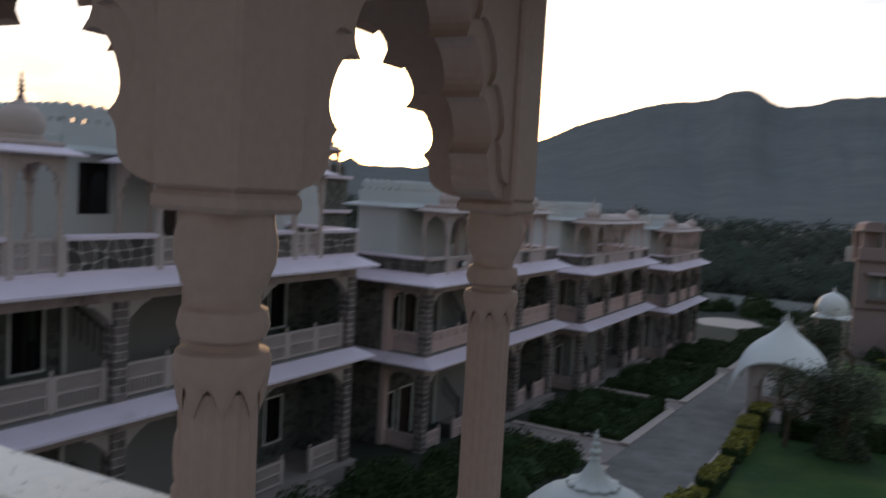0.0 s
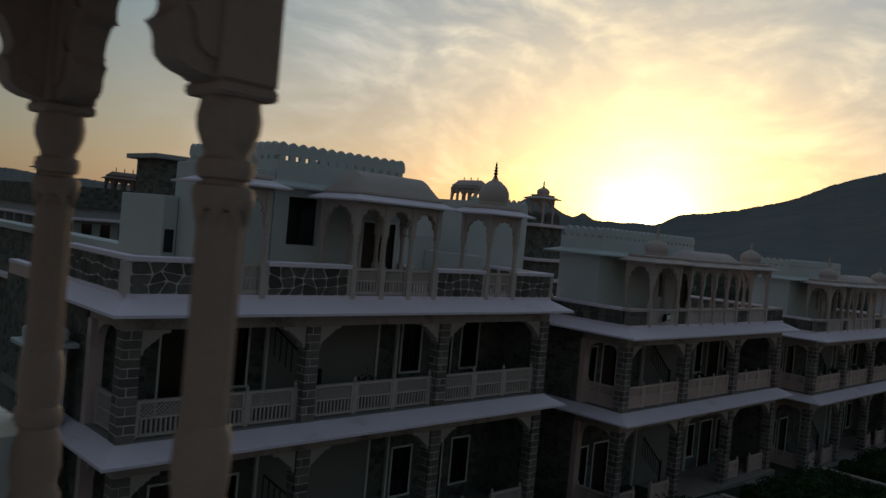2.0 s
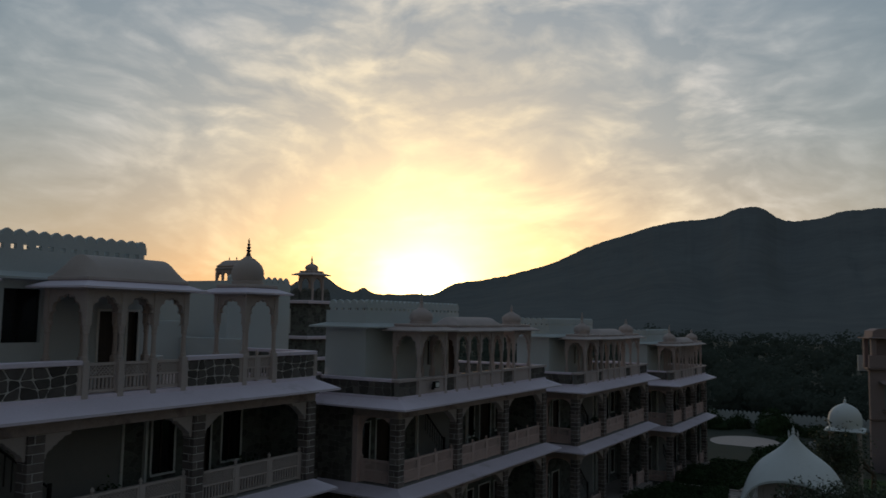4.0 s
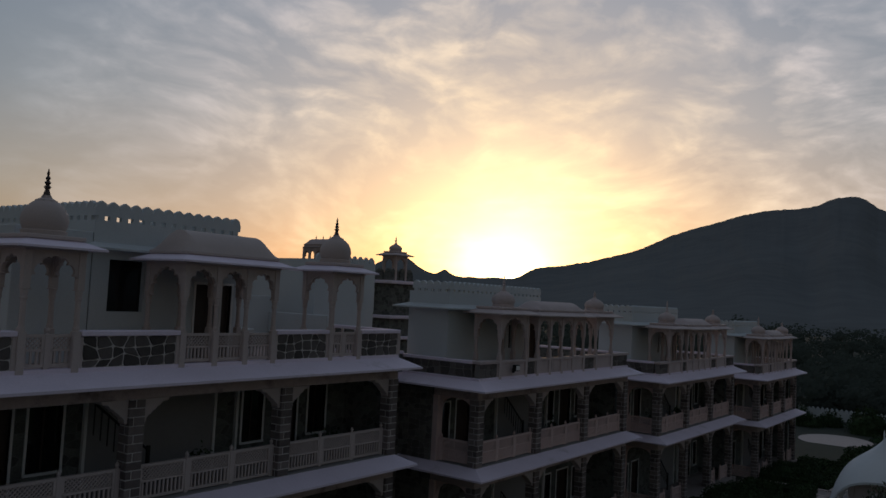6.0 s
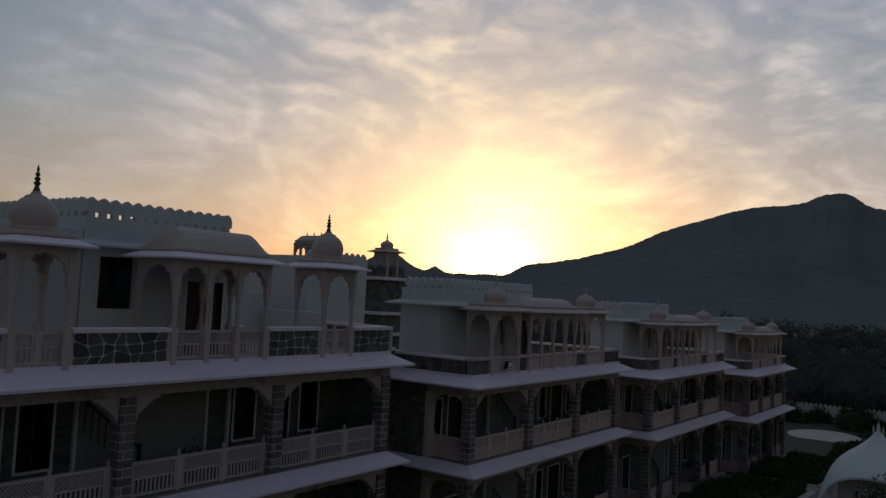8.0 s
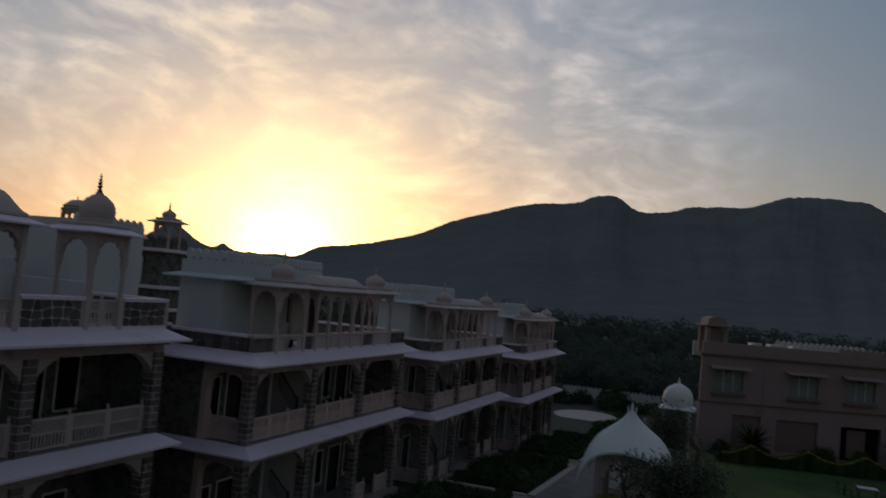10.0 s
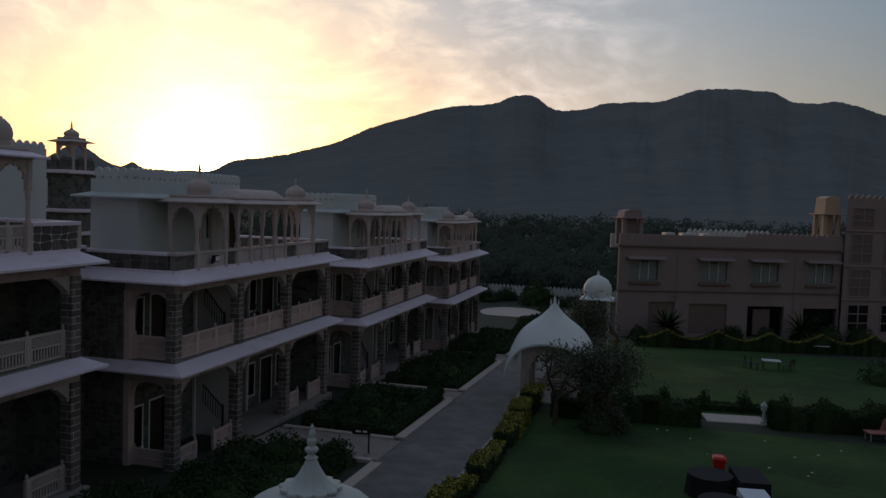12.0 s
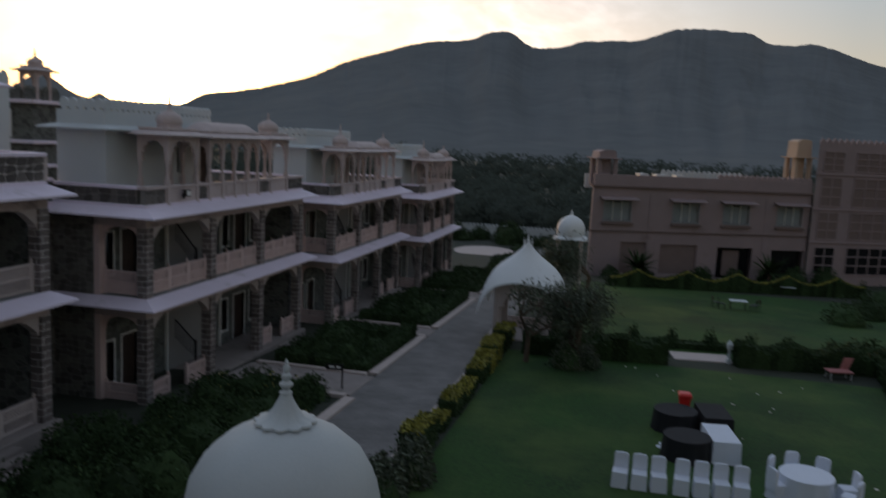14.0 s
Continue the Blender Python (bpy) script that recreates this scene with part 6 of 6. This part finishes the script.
def sign_post(x, yy):
    root = thing("signpost", pose(x, yy, gz(yy), 0, 0, 8), "small dark direction sign on a thin post", "sign")
    part("post", Shape().box(-0.03, 0.03, -0.03, 0.03, -0.2, 1.05), "iron", root)
    b = part("board", Shape().prism([(-0.75, 0.95), (-0.66, 0.84), (0.06, 0.84), (0.06, 1.10), (-0.66, 1.10)], "y", -0.05, -0.03), "iron", root)
    for a, c in ((-0.55, -0.33), (-0.25, -0.07)):
        part("text_bar", Shape().box(a, c, -0.056, -0.05, 0.93, 1.01), "trim", b)


sign_post(-10.95, 30.9)


def covered_chair():
    root = thing("banquet_chair", pose(0, 0, 0), "banquet chair in a white fitted cloth cover", "chair", "white covered chairs")
    s = Shape()
    s.add([(-0.24, -0.25, 0), (0.24, -0.25, 0), (0.24, 0.25, 0), (-0.24, 0.25, 0), (-0.22, -0.23, 0.46), (0.22, -0.23, 0.46), (0.22, 0.20, 0.46), (-0.22, 0.20, 0.46)],
          [(0, 1, 5, 4), (1, 2, 6, 5), (2, 3, 7, 6), (3, 0, 4, 7), (4, 5, 6, 7)])
    part("skirt", s, "white", root)
    part("seat", Shape().box(-0.225, 0.225, -0.24, 0.21, 0.44, 0.50, 0.02), "white", root)
    part("backrest", Shape().prism([(-0.22, 0.3), (0.22, 0.3), (0.215, 0.90), (0.17, 0.97), (0, 0.985), (-0.17, 0.97), (-0.215, 0.90)], "y", 0.19, 0.27), "white", root)
    return root


def place(first, spots):
    """Sets a thing at the first spot and copies of it at the others: x, y and turn."""
    first.matrix_world = pose(spots[0][0], spots[0][1], gz(spots[0][1]) + 0.02, 0, 0, spots[0][2])
    for x, yy, a in spots[1:]:
        copy_thing(first, pose(x, yy, gz(yy) + 0.02, 0, 0, a))


row = [(0.38 + i * 0.57 + (0.10 if i > 2 else 0), 24.5 + 0.02 * i, (i * 37 % 11) - 5) for i in range(7)]
ring = [(5.0, 25.2, 120), (5.15, 26.1, 60), (5.75, 26.7, 15), (6.45, 26.5, -30), (7.05, 25.6, -80), (6.95, 24.9, -120), (8.75, 25.3, 100), (8.5, 24.2, 140)]
place(covered_chair(), row + ring)


def cloth_table(x, yy, r, h, mat, label, square=None):
    root = thing("table", pose(x, yy, gz(yy) + 0.02, 0, 0, 8), label, "table", "cloth covered tables")
    if square:
        a, b = square
        part("cloth", Shape().add([(-a, -b, 0), (a, -b, 0), (a, b, 0), (-a, b, 0), (-a * 0.95, -b * 0.95, h), (a * 0.95, -b * 0.95, h), (a * 0.95, b * 0.95, h), (-a * 0.95, b * 0.95, h)],
                                  [(0, 1, 5, 4), (1, 2, 6, 5), (2, 3, 7, 6), (3, 0, 4, 7)]), mat, root)
        part("tabletop", Shape().box(-a * 0.96, a * 0.96, -b * 0.96, b * 0.96, h - 0.01, h + 0.025, 0.01), mat, root)
    else:
        s = Shape()
        n = 48
        for z, k, f in ((0.0, 1.06, 0.05), (h * 0.6, 1.01, 0.03), (h - 0.02, 1.0, 0.0)):
            s.v += [(r * (k + f * math.sin(11 * 2 * math.pi * i / n)) * math.cos(2 * math.pi * i / n), r * (k + f * math.sin(11 * 2 * math.pi * i / n)) * math.sin(2 * math.pi * i / n), z) for i in range(n)]
        s.f = [(j * n + i, j * n + (i + 1) % n, (j + 1) * n + (i + 1) % n, (j + 1) * n + i) for j in range(2) for i in range(n)]
        part("cloth", s, mat, root, smooth=True)
        part("tabletop", Shape().lathe([(r, h - 0.03), (r * 1.01, h - 0.01), (r, h + 0.01)], 48), mat, root)
    return root


cloth_table(5.85, 25.55, 0.78, 0.76, "white", "round table under a long white cloth")
cloth_table(2.35, 31.0, 0.80, 0.78, "black", "round table under a black cloth")
cloth_table(2.55, 27.9, 0.78, 0.78, "black", "round table under a black cloth with clutter")
cloth_table(3.75, 31.3, 0, 0.80, "black", "long table under a black cloth", (0.55, 0.95))
cloth_table(3.72, 28.6, 0, 0.78, "white", "long table under a white cloth", (0.48, 0.95))
bk = thing("waste_bin", pose(2.75, 32.3, gz(32.3) + 0.02), "red plastic bin behind the black tables", "bin")
part("bin", Shape().lathe([(0.24, 0), (0.30, 0.9), (0.34, 1.0), (0.34, 1.05)], 4, turn=math.pi / 4), "red", bk)
part("lid", Shape().lathe([(0.36, 1.05), (0.36, 1.09), (0.25, 1.16)], 4, turn=math.pi / 4), "red", bk)
cl = thing("crockery_pile", pose(2.3, 28.9, gz(28.9) + 0.02), "loose pile of pale dishes on the grass", "crockery")
for i in range(9):
    a, c = PR.uniform(-0.6, 0.6), PR.uniform(-0.35, 0.35)
    part("dish", Shape().lathe([(0.06, 0), (0.12, 0.03), (0.13, 0.05)], 10, a, c), "white", cl)


def lawn_table(x, yy):
    root = thing("garden_table", pose(x, yy, gz(yy) + 0.02), "small pale garden table with thin legs", "table", "lawn tables")
    part("tabletop", Shape().box(-0.65, 0.65, -0.45, 0.45, 0.70, 0.75, 0.01), "plaster", root)
    for a in (-0.55, 0.55):
        for c in (-0.35, 0.35):
            part("leg", Shape().bar((a, c, 0), (a, c, 0.70), 0.025), "iron", root)


lawn_table(8.9, 64.5)
lawn_table(14.7, 77.0)


def garden_chair():
    root = thing("garden_chair", pose(0, 0, 0), "thin dark metal garden chair on the lawn", "chair", "lawn chairs")
    for a in (-0.22, 0.22):
        part("leg", Shape().bar((a, -0.22, 0), (a, -0.22, 0.44), 0.018), "iron", root)
        part("leg", Shape().bar((a, 0.22, 0), (a, 0.26, 0.9), 0.018), "iron", root)
    part("seat", Shape().box(-0.25, 0.25, -0.25, 0.25, 0.43, 0.46, 0.01), "iron", root)
    part("backrest", Shape().box(-0.22, 0.22, 0.23, 0.26, 0.6, 0.88, 0.01), "iron", root)
    return root


place(garden_chair(), [(7.7, 64.4, 90), (7.3, 64.9, 100), (10.0, 64.5, -90), (10.3, 65.0, -80)])


def lounger(x, yy, a):
    root = thing("garden_bench", pose(x, yy, gz(yy) + 0.02, 0, 0, a), "faded red and white garden bench with pale frame", "bench")
    part("seat", Shape().box(-0.6, 0.6, -0.35, 0.35, 0.36, 0.44, 0.02), "redseat", root)
    part("backrest", Shape().add([(0.2, 0.30, 0.42), (0.62, 0.30, 0.42), (0.85, 0.35, 1.0), (0.40, 0.35, 1.0), (0.2, 0.36, 0.42), (0.62, 0.36, 0.42), (0.85, 0.41, 1.0), (0.40, 0.41, 1.0)],
                                 [(0, 1, 2, 3), (4, 7, 6, 5), (0, 4, 5, 1), (1, 5, 6, 2), (2, 6, 7, 3), (3, 7, 4, 0)]), "redseat", root)
    for u in (-0.5, 0.5):
        for v in (-0.28, 0.28):
            part("leg", Shape().bar((u, v, 0), (u, v, 0.38), 0.025), "grey", root)


lounger(11.0, 43.2, 12)
lt = Shape()
for _ in range(26):
    x, yy = PR.uniform(0.2, 9), PR.uniform(27, 41)
    k = PR.uniform(0.05, 0.11)
    lt.box(x, x + k, yy, yy + k * 0.7, gz(yy) + 0.02, gz(yy) + 0.05)
tagged(part("paper_litter", lt, "petal"), "scraps of pale paper scattered over the lawn", "litter", kind="stuff")

# small things on the roofs
ac = thing("cooling_unit", pose(-20.2, 16.9, 0.995 + ROOF), "dark round fan of a white roof cooling unit", "cooling unit")
part("casing", Shape().box(-0.35, 0.35, -0.45, 0.45, 0, 0.85, 0.03), "grey", ac)
part("fan_grille", Shape().lathe([(0.30, 0), (0.33, 0.03), (0.10, 0.05)], 20).move(pose(0.35, 0, 0.45, 0, 90, 0)), "iron", ac)
fl = thing("flood_light", pose(-16.62, 28.35, 7.45), "small dark flood light on the parapet", "flood light")
part("housing", Shape().box(-0.06, 0.10, -0.17, 0.17, -0.12, 0.14, 0.02), "iron", fl)
part("bracket", Shape().box(-0.16, -0.06, -0.03, 0.03, -0.2, 0.0), "iron", fl)
part("lens", Shape().box(0.10, 0.11, -0.13, 0.13, -0.08, 0.10), "trim", fl)
for x, yy, z in ((-17.9, 14.5, 4.72), (-17.8, 18.9, 4.72), (-17.9, 19.8, 4.72), (-17.3, 27.6, -0.48), (-17.2, 33.9, 3.74), (-17.1, 37.6, 3.74), (-16.9, 45, 3.24), (-16.9, 49.5, 3.24), (-18.4, 9.0, 4.72)):
    root = thing("potted_plant", pose(x - 0.5, yy, z), "leafy potted plant standing on the veranda floor", "plant", "veranda pots")
    part("pot", Shape().lathe([(0.13, 0), (0.19, 0.3), (0.21, 0.32), (0.18, 0.33)], 12), "bark", root)

    def leafspot():
        return (PR.gauss(0, 0.16), PR.gauss(0, 0.16), 0.32 + abs(PR.gauss(0.2, 0.18)))
    tagged(part("foliage", foliage(PR, 160, leafspot, 0.07), "leaf", root), kind="stuff")
